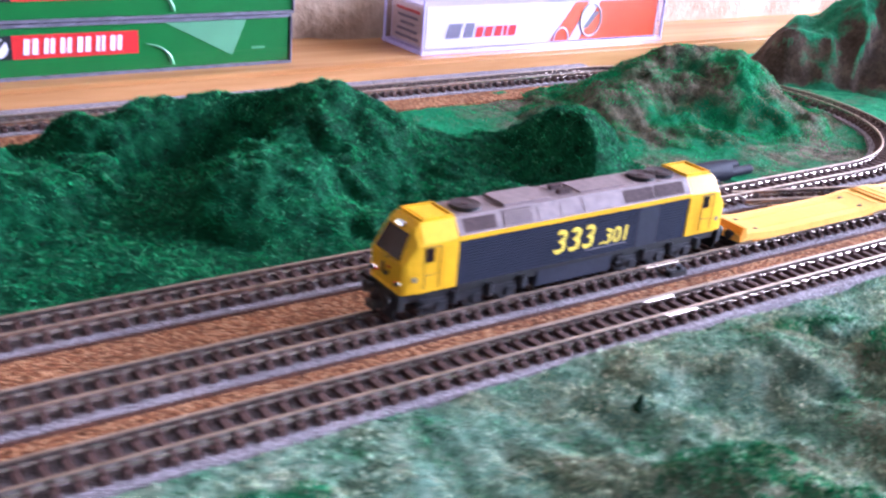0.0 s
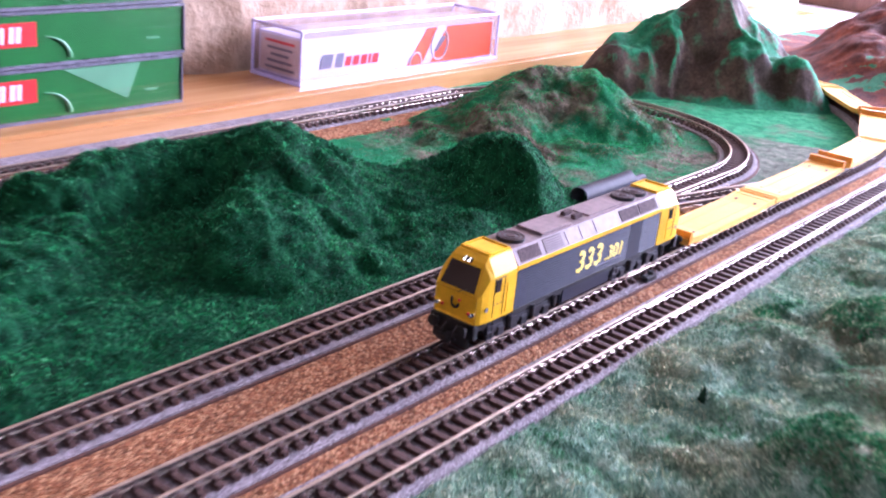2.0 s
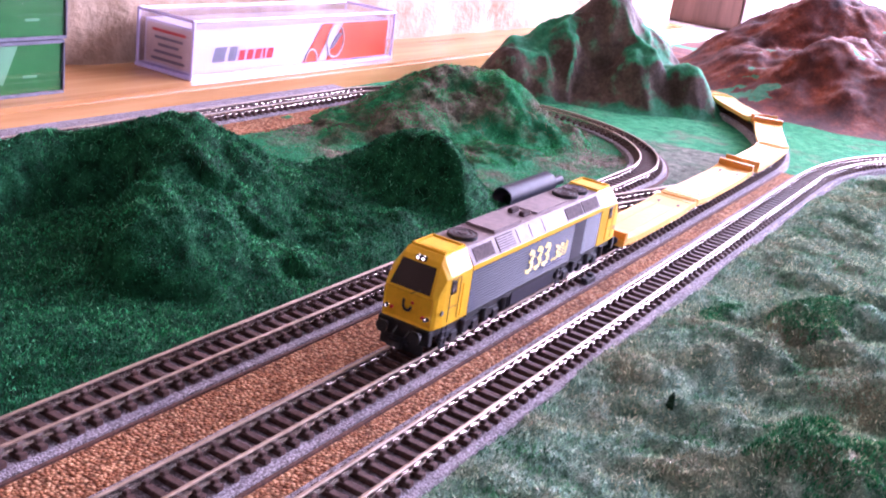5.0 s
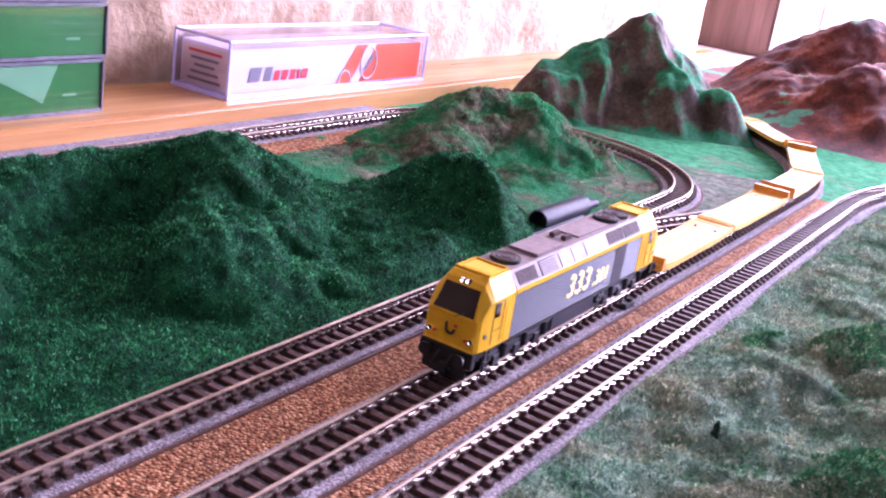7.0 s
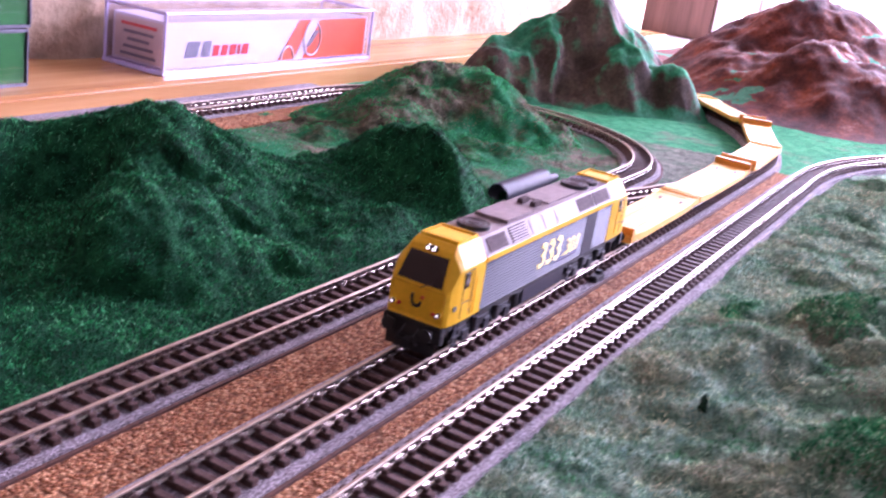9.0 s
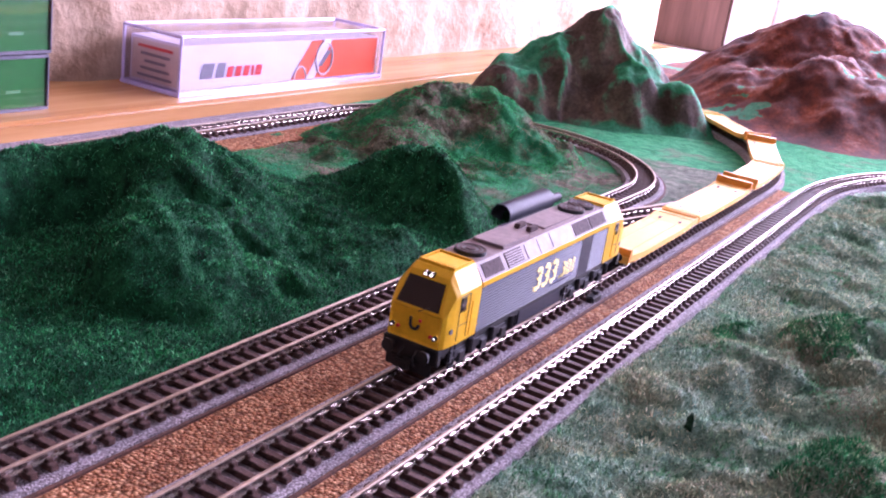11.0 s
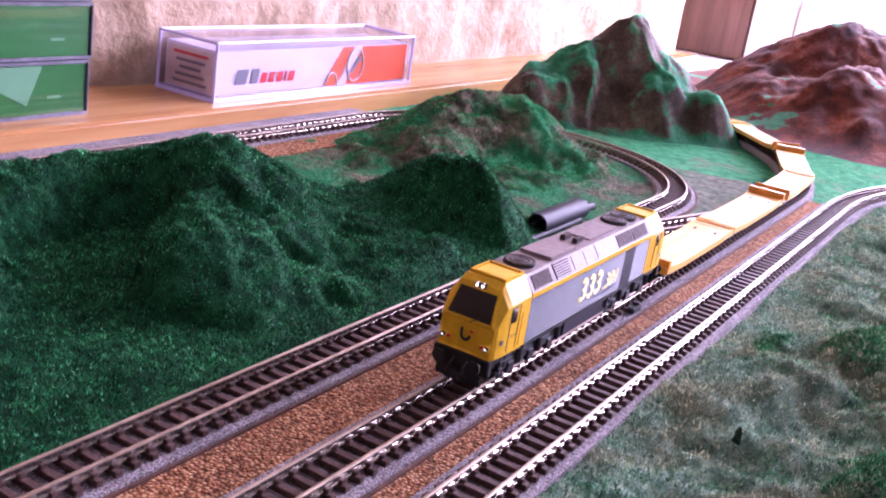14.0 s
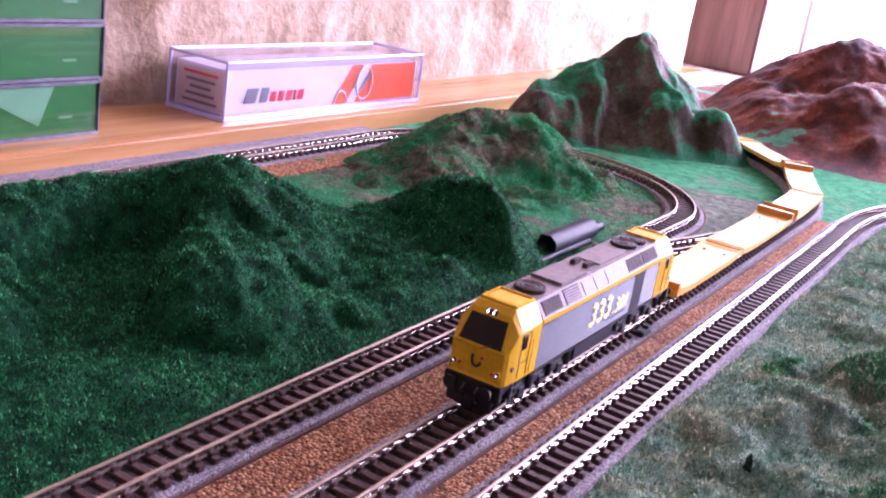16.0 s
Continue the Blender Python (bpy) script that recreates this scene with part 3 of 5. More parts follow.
ROCKS = ((0.5100, 0.1590, 0.0580, 0.0390, -28, 0.0790, 0.82), (0.4340, 0.1960, 0.0440, 0.0360, -40, 0.0390, 1.6), (0.4720, 0.1830, 0.0460, 0.0340, -35, 0.0480, 1.25),
         (0.5200, 0.1040, 0.0340, 0.0420, 10, 0.0340, 1.3), (0.4900, 0.1350, 0.0360, 0.0340, 20, 0.0420, 1.2))
REDS = ((0.8100, 0.0600, 0.0760, 0.1050, 0, 0.0850, 1.05), (0.7600, 0.0680, 0.1280, 0.0880, 0, 0.0330, 3.0), (0.6900, -0.0100, 0.0900, 0.0620, 0, 0.0420, 1.5),
        (0.7000, 0.0300, 0.0850, 0.0430, -12, 0.0570, 1.3), (0.8130, -0.0400, 0.1320, 0.0900, -20, 0.0450, 1.32))


def heap(x, y, domes):
    return sum(dome(x, y, *d) for d in domes)


def pile(x, y, domes, k):
    """Masses pushed into one another: a soft maximum, with creases where they meet."""
    hs = [dome(x, y, *d) for d in domes]
    top = max(hs)
    return top + k * math.log(sum(math.exp((h - top) / k) for h in hs)) - k * math.log(len(hs)) * math.exp(-top / (4 * k))


def hill1(x, y):
    back = 0.214 - 0.060 * smooth01((x - 0.060) / 0.05)
    edge = smooth01((y - 0.0455) / 0.022) * smooth01((back - y) / 0.022) * smooth01((0.205 - x) / 0.03)
    h = heap(x, y, DOMES1)
    wob = 0.004 * fbm(x, y, 40, 9.0, 3)
    h -= scarp(x + wob, y, CREST1, 0.0230, 0.013, 0.85, 0.075) + scarp(x + wob, y, KNOLL1, 0.0125, 0.011, 0.95, 0.035)
    h += 0.0042 * fbm(x, y, 26, 1.0, 5) + 0.0030 * ridge(x, y, 30, 12.0) * min(1, max(0, h) / 0.012) + 0.0016 * fbm(x, y, 120, 8.0, 4)
    h += 0.0075 * (ridge(x + 0.5 * y, y, 19, 15.0) - 0.4) * smooth01((0.0 - x) / 0.03) * smooth01((y - 0.062) / 0.03)
    h -= sum(notch(x + wob, y, *c) for c in NOTCHES1)
    h = max(h, -0.0008 + 0.0008 * fbm(x, y, 90, 3.0, 3))
    return h * edge - 0.0032 * (1 - edge) * smooth01((y - 0.06) / 0.02) + 0.0012


def hill3(x, y):
    edge = smooth01((1.15 - math.hypot((x - 0.29) / 0.108, (y - 0.155) / 0.074)) * 3)
    h = heap(x, y, DOMES3) + 0.0036 * fbm(x, y, 30, 3.0, 5) + 0.0028 * ridge(x, y, 30, 4.0) + 0.0016 * fbm(x, y, 120, 6.0, 4)
    h -= sum(notch(x, y, *c) for c in NOTCHES3)
    return h * edge - 0.0035 * (1 - edge)


def rock(x, y):
    foot = (x - 0.4958) * 0.78 + (y - 0.0685) * 0.62
    edge = smooth01((1.12 - math.hypot((x - 0.485) / 0.118, (y - 0.155) / 0.088)) * 2.4) * smooth01((foot + 0.004 + 0.006 * fbm(x, y, 30, 5.0, 3)) / 0.026)
    h = pile(x, y, ROCKS, 0.0035)
    crag = 0.0110 * (ridge(x + 0.3 * y, y, 13, 4.0) - 0.5) + 0.0026 * (ridge(x, y, 38, 8.0) - 0.5) + 0.0010 * fbm(x, y, 110, 2.0, 3)
    cleft = notch(x, y, 0.4420, 0.1560, 0.034, -50, 0.013, 0.016, 0.004) + notch(x, y, 0.4800, 0.1500, 0.03, 215, 0.006, 0.010, 0.003)
    return (h + crag * min(1, h / 0.02) - cleft) * edge - 0.0035 * (1 - edge)


def red_rock(x, y):
    edge = smooth01((1.12 - math.hypot((x - 0.80) / 0.235, (y - 0.045) / 0.15)) * 3.0)
    h = pile(x, y, REDS, 0.004)
    crag = 0.0090 * (ridge(x, y + 0.3 * x, 9, 9.0) - 0.5) + 0.0030 * (ridge(x, y, 28, 5.0) - 0.5) + 0.0010 * fbm(x, y, 80, 2.0, 3)
    return (h + crag * min(1, h / 0.025)) * edge - 0.004 * (1 - edge)


EARTH = part("earth_ground", field("earth_ground", 0.035, 0.405, 0.050, 0.2165, 0.003, lambda x, y: 0.0004 + 0.0016 * fbm(x, y, 30, 6.0) + 0.0008 * fbm(x, y, 110, 2.0), M_EARTH,
             lambda x, y: x < OVAL_X + 0.02 or math.hypot(x - OVAL_X, y - (FAR_Y + R_OVAL)) < R_OVAL - 0.011))
tagged(EARTH, "patchy earth and green flock between the model hills", "ground", kind="structure")
PATCH = part("earth_patch", field("earth_patch", 0.256, 0.405, 0.0118, 0.090, 0.002, lambda x, y: 0.0003 + 0.0008 * fbm(x, y, 60, 6.0), M_DUST,
             lambda x, y: math.hypot(max(x, OVAL_X) - OVAL_X, y - (FAR_Y + R_OVAL)) > R_OVAL + 0.0108 and x + 0.4 * y < 0.405))
tagged(PATCH, "bare greyish earth patch beside the curved track", "ground", kind="structure")
H1 = part("grassy_hill", field("grassy_hill", -0.5, 0.215, 0.0465, 0.214, 0.0018, hill1, M_GRASS))
tagged(H1, "long low model hill covered in dark green flock", "hill", "model hills")
H3 = part("earthy_hill", field("earthy_hill", 0.17, 0.41, 0.065, 0.214, 0.0018, hill3, M_EARTH))
tagged(H3, "model hill of green flock with bare earth patches", "hill", "model hills")
R1 = part("rocky_mountain", field("rocky_mountain", 0.36, 0.62, 0.06, 0.252, 0.0015, rock, M_ROCK))
tagged(R1, "grey-brown plaster mountain with green mossy ridges", "mountain", "model mountains")
R2 = part("red_mountain", field("red_mountain", 0.55, 1.03, -0.15, 0.25, 0.0024, red_rock, M_REDROCK))
tagged(R2, "reddish brown plaster mountain with pale ridges", "mountain", "model mountains")
F1 = part("grass_field", field("grass_field", -0.6, 0.5, -0.40, -0.0395, 0.0024, lambda x, y: field_height(x, y) + 0.0006, M_FIELD,
          lambda x, y: x < NEAR_X0 or math.hypot(x - NEAR_X0, y - (NEAR_Y - NEAR_R)) < NEAR_R - 0.0115))
tagged(F1, "uneven grey-green flocked field beside the track", "field", kind="structure")

track(L_NEAR, "straight brown-sleepered model track that curves away", 0.12, 0.95)
track(L_MID, "brown-sleepered model track under the locomotive and wagons", 0.2, 1.05)
track(L_OVAL, "brown-sleepered model track that turns back behind the hills", 0.2, 1.15)


# ---- crossover between the oval and the middle track ----
def crossover():
    line = Line(straight((0.165, FAR_Y, 0), (0.305, MID_Y, 0)))
    t = thing("track_crossover", (0, 0, 0), "short slanting crossover of bare steel rails between two tracks", "railway track", "model railway tracks")
    for c, s1 in ((0.00495, 0.119), (-0.00495, 0.100)):
        r = part("rail", sweep(line, rail_profile(c), s0=0.026, s1=s1), [M_WEB, M_RAIL], t, "bare steel rail")
        for f in r.data.polygons:
            if all(r.data.vertices[v].co.z > RAIL_Z1 - 0.00055 for v in f.vertices):
                f.material_index = 1
    part("bed", sweep(line, [(-0.0095, -0.0015), (0.0095, -0.0015), (0.0090, 0.0016), (-0.0090, 0.0016)], s0=0.040, s1=0.105), M_CORK, t, "brown gravel under the crossover")
    for i in range(7):
        x, y, a = line.at(0.056 + i * PITCH)
        part("sleeper", SLEEPER, parent=t).matrix_local = Matrix.Translation((x, y, -0.0001)) @ Matrix.Rotation(a, 4, "Z")
    return t


crossover()


# ---- flock fibres ----
def fibres(base, name, material, count, area_box, length, low, seed, inside=None):
    """Short leaning flock fibres rooted on a sheet."""
    rng = np.random.default_rng(seed)
    x0, x1, y0, y1, z = GRIDS[base.name]
    x = rng.uniform(area_box[0], area_box[1], count)
    y = rng.uniform(area_box[2], area_box[3], count)
    fx, fy = (x - x0) / (x1 - x0) * (z.shape[1] - 1), (y - y0) / (y1 - y0) * (z.shape[0] - 1)
    i, j = np.clip(fx.astype(int), 0, z.shape[1] - 2), np.clip(fy.astype(int), 0, z.shape[0] - 2)
    u, v = fx - i, fy - j
    h = (z[j, i] * (1 - u) + z[j, i + 1] * u) * (1 - v) + (z[j + 1, i] * (1 - u) + z[j + 1, i + 1] * u) * v
    ok = h > low
    if inside is not None:
        ok &= inside(x, y)
    x, y, h = x[ok], y[ok], h[ok]
    n = len(x)
    a, b = rng.uniform(0, 2 * np.pi, n), rng.uniform(0, 2 * np.pi, n)
    w, L = rng.uniform(0.00014, 0.00032, n), length * rng.uniform(0.5, 1.3, n)
    lean = rng.uniform(0.3, 1.3, n)
    p = np.empty((n, 3, 3))
    p[:, 0] = np.c_[x - w * np.cos(a), y - w * np.sin(a), h - 0.0002]
    p[:, 1] = np.c_[x + w * np.cos(a), y + w * np.sin(a), h - 0.0002]
    p[:, 2] = np.c_[x + L * np.sin(lean) * np.cos(b), y + L * np.sin(lean) * np.sin(b), h + L * np.cos(lean)]
    me = bpy.data.meshes.new(name)
    me.from_pydata(p.reshape(-1, 3), [], np.arange(3 * n).reshape(-1, 3))
    me.materials.append(material)
    ob = part(name, me, parent=base)
    ob["kind"] = "stuff"
    return ob


def fibre_material(name, stops, shade):
    m, n, l, b = mat(name, 0.8, 0.0, 0.08)
    geo = n.new("ShaderNodeNewGeometry")
    c = ramp(m, geo.outputs["Random Per Island"], stops)
    t = noise_node(m, 45, 5, 0.6)
    d = ramp(m, t.outputs[0], shade)
    clot = ramp(m, noise_node(m, 300, 3, 0.6).outputs[0], [(0.36, (0.46, 0.5, 0.5)), (0.62, (1.4, 1.4, 1.35))])
    x = mix(m, 1.0, c.outputs[0], d.outputs[0], "MULTIPLY")
    l.new(mix(m, 1.0, x, clot.outputs[0], "MULTIPLY"), b.inputs["Base Color"])
    return m


M_F1 = fibre_material("green_fibre", [(0.0, (0.004, 0.036, 0.017)), (0.5, (0.012, 0.145, 0.062)), (0.86, (0.034, 0.46, 0.19)), (1.0, (0.22, 0.6, 0.36))], [(0.36, (0.42, 0.47, 0.5)), (0.62, (1.25, 1.3, 1.1))])
M_F2 = fibre_material("grey_green_fibre", [(0.0, (0.07, 0.16, 0.115)), (0.5, (0.29, 0.42, 0.335)), (0.88, (0.62, 0.7, 0.58)), (1.0, (0.85, 0.8, 0.7))], [(0.38, (0.28, 0.68, 0.45)), (0.48, (0.95, 1.08, 1.0)), (0.57, (1.28, 1.12, 0.95)), (0.68, (1.3, 1.22, 1.15))])
M_F3 = fibre_material("olive_fibre", [(0.0, (0.045, 0.065, 0.042)), (0.5, (0.12, 0.165, 0.11)), (1.0, (0.3, 0.3, 0.23))], [(0.49, (0.12, 2.0, 0.85)), (0.56, (1.25, 0.88, 0.78))])
fibres(H1, "flock", M_F1, 170000, (-0.24, 0.205, 0.0475, 0.214), 0.0012, -0.003, 3)
fibres(F1, "flock", M_F2, 200000, (-0.16, 0.42, -0.21, -0.0395), 0.0015, -0.004, 4, lambda x, y: (x < NEAR_X0) | (np.hypot(x - NEAR_X0, y - (NEAR_Y - NEAR_R)) < NEAR_R - 0.0115))
fibres(H3, "flock", M_F3, 60000, (0.19, 0.40, 0.08, 0.214), 0.0010, 0.0005, 5)
fibres(EARTH, "flock", M_F3, 40000, (0.04, 0.39, 0.051, 0.2160), 0.0008, -0.01, 6, lambda x, y: (x < OVAL_X) | (np.hypot(x - OVAL_X, y - (FAR_Y + R_OVAL)) < R_OVAL - 0.0115))
M_F5 = fibre_material("clump_green_fibre", [(0.0, (0.008, 0.08, 0.035)), (0.6, (0.015, 0.24, 0.1)), (1.0, (0.09, 0.45, 0.22))], [(0.35, (0.6, 0.65, 0.6)), (0.65, (1.1, 1.1, 1.1))])
fibres(F1, "flock_clump", M_F5, 160000, (-0.10, 0.18, -0.16, -0.05), 0.0016, -0.004, 9,
       lambda x, y: np.min([((x - c[0]) / (c[2] * 0.95)) ** 2 + ((y - c[1]) / (c[3] * 1.05)) ** 2 for c in CLUMPS], axis=0) < 0.85 + 0.5 * np.sin(x * 310 + 2 * np.sin(y * 270)) * np.cos(y * 350))


# ---- locomotive ----
RIBS = 15


def rib_profile(w, z0, z1):
    """Pressed ribs, from below: a sunk groove, a short upright face and a sloping shoulder that looks up."""
    dz, out = (z1 - z0) / RIBS, []
    for i in range(RIBS):
        za = z0 + dz * i
        out += [(w - 0.00042, za), (w - 0.00042, za + dz * 0.42), (w + 0.00004, za + dz * 0.48), (w + 0.00004, za + dz * 0.60)]
    return out + [(w - 0.00042, z1)]


def press_on(me, profile, z_base, w):
    """Cuts printed lettering along the rib edges and lays it on them; its own y is up and z is outward."""
    bm = bmesh.new()
    bm.from_mesh(me)
    for _, z in profile:
        bmesh.ops.bisect_plane(bm, geom=bm.verts[:] + bm.edges[:] + bm.faces[:], plane_co=(0, z - z_base, 0), plane_no=(0, 1, 0))
    us, zs = [p[0] for p in profile], [p[1] for p in profile]
    for v in bm.verts:
        v.co.z += float(np.interp(v.co.y + z_base, zs, us)) - w
    bm.to_mesh(me)
    bm.free()
    return me


def locomotive():
    t = thing("locomotive", (0.0675, 0, RAIL_Z1), "yellow and slate grey diesel locomotive model with grey roof", "locomotive")
    o = Vector((0.0675, 0, RAIL_Z1))

    def add(name, bm, material, label="", parent=t, smooth=False):
        if isinstance(bm, bmesh.types.BMesh):
            bmesh.ops.translate(bm, verts=bm.verts, vec=-o)
        return part(name, bm, material, parent, label, smooth)

    W, ZB, ZG, ZT, WT = 0.0093, 0.0158, 0.0312, 0.0362, 0.0060
    X0, X1 = 0.0028, 0.1322

    def ring(x, w, zb, zg, zt, wt):
        return [(x, -w, zb), (x, w, zb), (x, w, zg), (x, wt, zt), (x, -wt, zt), (x, -w, zg)]

    # cabs
    for sgn in (1, -1):
        f = lambda x: x if sgn == 1 else X0 + X1 - x
        sec = [ring(f(X0 + 0.0008), W - 0.0013, ZB + 0.0006, 0.0250, 0.0252, WT - 0.0004), ring(f(X0), W - 0.0012, ZB, 0.0248, 0.0252, 0.0078),
               ring(f(X0 + 0.0016), W - 0.0005, ZB, 0.0262, 0.0285, 0.0070), ring(f(X0 + 0.0046), W - 0.0001, ZB, 0.0300, 0.0345, 0.0062),
               ring(f(X0 + 0.0066), W, ZB, 0.0305, ZT - 0.0002, WT), ring(f(0.0212), W, ZB, 0.0308, ZT, WT)]
        sec[0] = [(f(X0 + 0.0006), p[1] * 0.94, min(max(p[2], ZB + 0.0006), 0.0246)) for p in sec[1]]
        cab = add("cab", loft(sec), M_YELLOW, "yellow painted driving cab")
        bv = cab.modifiers.new("soft_edges", "BEVEL")
        bv.width, bv.segments, bv.limit_method, bv.angle_limit = 0.00035, 2, "ANGLE", radians(25)
        # windscreen with frame
        sx = lambda z: X0 + (z - 0.0252) * 0.4946
        ws = loft([[(f(sx(0.0259) + d), -0.0067, 0.0259), (f(sx(0.0259) + d), 0.0067, 0.0259), (f(sx(0.0330) + d), 0.0057, 0.0330), (f(sx(0.0330) + d), -0.0057, 0.0330)] for d in (0.0006, -0.00022)])
        add("windscreen", ws, M_GLASS, "dark smoked windscreen")
        wiper = rod((f(X0 - 0.0003), -0.0008, 0.0250), (f(X0 + 0.0004), -0.0036, 0.0266), 0.00014, 6)
        add("wiper", wiper, M_BLACK)
        # sill band under the windscreen, roof hatch and lamp pod
        add("roof_hatch", box(min(f(0.0118), f(0.0196)), max(f(0.0118), f(0.0196)), -0.0048, 0.0048, ZT - 0.0004, ZT + 0.0003, 0.0001), M_YELLOW, "raised yellow roof panel")
        for q in ((f(0.0100), f(0.0106), -0.0056, 0.0056), (f(0.0204), f(0.0210), -0.0056, 0.0056), (f(0.0106), f(0.0204), -0.0056, -0.0051), (f(0.0106), f(0.0204), 0.0051, 0.0056)):
            add("roof_rim", box(min(q[:2]), max(q[:2]), q[2], q[3], ZT - 0.0003, ZT + 0.0007, 0.0001), M_YELLOW)
        for yy in (-0.0009, 0.0009):
            add("top_lamp", rod((f(X0 + 0.0046), yy, 0.0347), (f(X0 + 0.0034), yy, 0.0342), 0.00036, 12), M_LAMP if sgn == 1 else M_GLASS, "small round top lamp")
        for r0, yy, zz, xa in ((0.00045, -0.0068, 0.0190, 0.0002), (0.00045, 0.0068, 0.0190, 0.0002)):
            hoop = lambda x, r: [(f(x), yy + r * math.cos(k * math.pi / 7), zz + r * math.sin(k * math.pi / 7)) for k in range(14)]
            add("lamp_bezel", loft([hoop(X0 + xa, r0), hoop(X0 + xa, r0 + 0.0003), hoop(X0 + xa - 0.0012, r0 + 0.0002), hoop(X0 + xa - 0.0012, r0), hoop(X0 + xa, r0)], caps=False), M_BLACK)
        add("lamp_panel", box(min(f(X0 + 0.0037), f(X0 + 0.0052)), max(f(X0 + 0.0037), f(X0 + 0.0052)), -0.0017, 0.0017, 0.0336, 0.0349, 0.0001), M_BLACK, "small black lamp panel")
        for yy in (-0.0068, 0.0068):
            add("headlamp", rod((f(X0 + 0.0006), yy, 0.0190), (f(X0 - 0.0002), yy, 0.0190), 0.00045, 12), M_LAMP if sgn == 1 else M_GLASS, "small round headlamp")
            add("tail_lamp", rod((f(X0 + 0.0006), yy * 0.76, 0.0188), (f(X0 - 0.0001), yy * 0.76, 0.0188), 0.0005, 10), M_RED)
        # nose emblem drawn as plain shapes
        xe = f(X0 - 0.0001)
        em = bmesh.new()
        for k in range(9):
            a = radians(190 + k * 20)
            c = Vector((xe, 0.0013 * math.cos(a), 0.0210 + 0.0014 * math.sin(a)))
            box(xe - 0.0002, xe + 0.0002, c.y - 0.0003, c.y + 0.0003, c.z - 0.0003, c.z + 0.0003, 0, em)
        box(xe - 0.0002, xe + 0.0002, 0.0010, 0.0016, 0.0211, 0.0228, 0, em)
        add("nose_emblem", em, M_BODY, "dark curved nose emblem")
        add("nose_badge", box(xe - 0.00025, xe + 0.0002, -0.0021, -0.0013, 0.0220, 0.0227), M_RED, "small red nose badge")
        # doors and side windows on both sides
        for sy in (-1, 1):
            y0 = sy * (W - 0.0002)
            y1 = sy * (W + 0.00012)
            a, b = sorted((f(0.0098), f(0.0148)))
            add("side_window", box(a + 0.0004, b - 0.0018, min(y0, y1 + sy * 0.00008), max(y0, y1 + sy * 0.00008), 0.0252, 0.0294, 0.0001), M_GLASS, "dark cab side window")
            fr = bmesh.new()
            for q in ((a, a + 0.00018, 0.0170, 0.0299), (b, b + 0.00018, 0.0170, 0.0299), (a, b, 0.0297, 0.0299), (a, b, 0.0212, 0.02135)):
                box(q[0], q[1], min(y0, y1), max(y0, y1), q[2], q[3], 0, fr)
            add("cab_door_seam", fr, M_BODY, "dark seam round the cab door")
            add("handrail", rod((f(0.0158), sy * (W + 0.0005), 0.0175), (f(0.0158), sy * (W + 0.0005), 0.0275), 0.00017, 6), M_YELLOW)
            rb = rod((f(0.0068), sy * (W - 0.0003), 0.0205), (f(0.0068), sy * (W + 0.00008), 0.0205), 0.0008, 14)
            add("side_roundel", rb, M_GREY, "small round grey side emblem")
    # side walls with pressed ribs
    A, B = 0.0214, 0.1136
    for sy in (-1, 1):
        z0, z1 = ZB + 0.0002, 0.0299
        prof = rib_profile(W, z0, z1)
        full = prof + [(W - 0.0009, z1), (W - 0.0009, z0)]
        for a, b in ((A, 0.0912), (0.1002, B)):
            rs = add("ribbed_side", loft([[(x, sy * u, z) for u, z in full] for x in (a, b)]), [M_RIB, M_RIBSHADE], "slate grey horizontally ribbed body side")
            # sunk groove faces get the painted shade instead of the rib paint
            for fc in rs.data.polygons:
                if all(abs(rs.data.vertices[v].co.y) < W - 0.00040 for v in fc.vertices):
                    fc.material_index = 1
        add("plain_side", box(0.0912, 0.1002, min(sy * (W - 0.0009), sy * (W - 0.0001)), max(sy * (W - 0.0009), sy * (W - 0.0001)), z0, z1), M_BODY, "smooth slate grey body panel")
        add("waist_stripe", box(A - 0.0004, B + 0.0004, min(sy * (W - 0.0009), sy * (W + 0.0002)), max(sy * (W - 0.0009), sy * (W + 0.0002)), 0.0299, 0.0313, 0.0001), M_YELLOW, "yellow stripe below the roof")
        add("sole_bar", box(A, B, min(sy * (W - 0.0012), sy * (W - 0.0002)), max(sy * (W - 0.0012), sy * (W - 0.0002)), ZB - 0.0008, ZB + 0.0002), M_BLACK)
        me = press_on(text_mesh("333", 0.0108, M_NUM, "number_lettering", 1.06, 0.12), prof, 0.0196, W)
        ob = part("number_lettering", me, parent=t, label="pale yellow number 333 on the side")
        m2 = press_on(text_mesh(".301", 0.0072, M_NUM, "number_lettering", 1.0, 0.12), prof, 0.0196, W)
        ob2 = part("number_lettering", m2, parent=t, label="smaller pale yellow number .301 on the side")
        if sy < 0:
            ob.matrix_local = Matrix.Translation(Vector((0.0562, -W - 0.00018, 0.0196)) - o) @ pose(0, 0, 0, 90, 0, 0)
            ob2.matrix_local = Matrix.Translation(Vector((0.0752, -W - 0.00018, 0.0196)) - o) @ pose(0, 0, 0, 90, 0, 0)
        else:
            ob.matrix_local = Matrix.Translation(Vector((0.0836, W + 0.00018, 0.0196)) - o) @ pose(0, 0, 0, 90, 0, 180)
            ob2.matrix_local = Matrix.Translation(Vector((0.0633, W + 0.00018, 0.0196)) - o) @ pose(0, 0, 0, 90, 0, 180)
        add("side_lettering", box(0.0695, 0.0865, min(sy * (W - 0.0001), sy * (W + 0.00016)), max(sy * (W - 0.0001), sy * (W + 0.00016)), 0.0186, 0.0189), M_GREY, "faint line of small lettering")
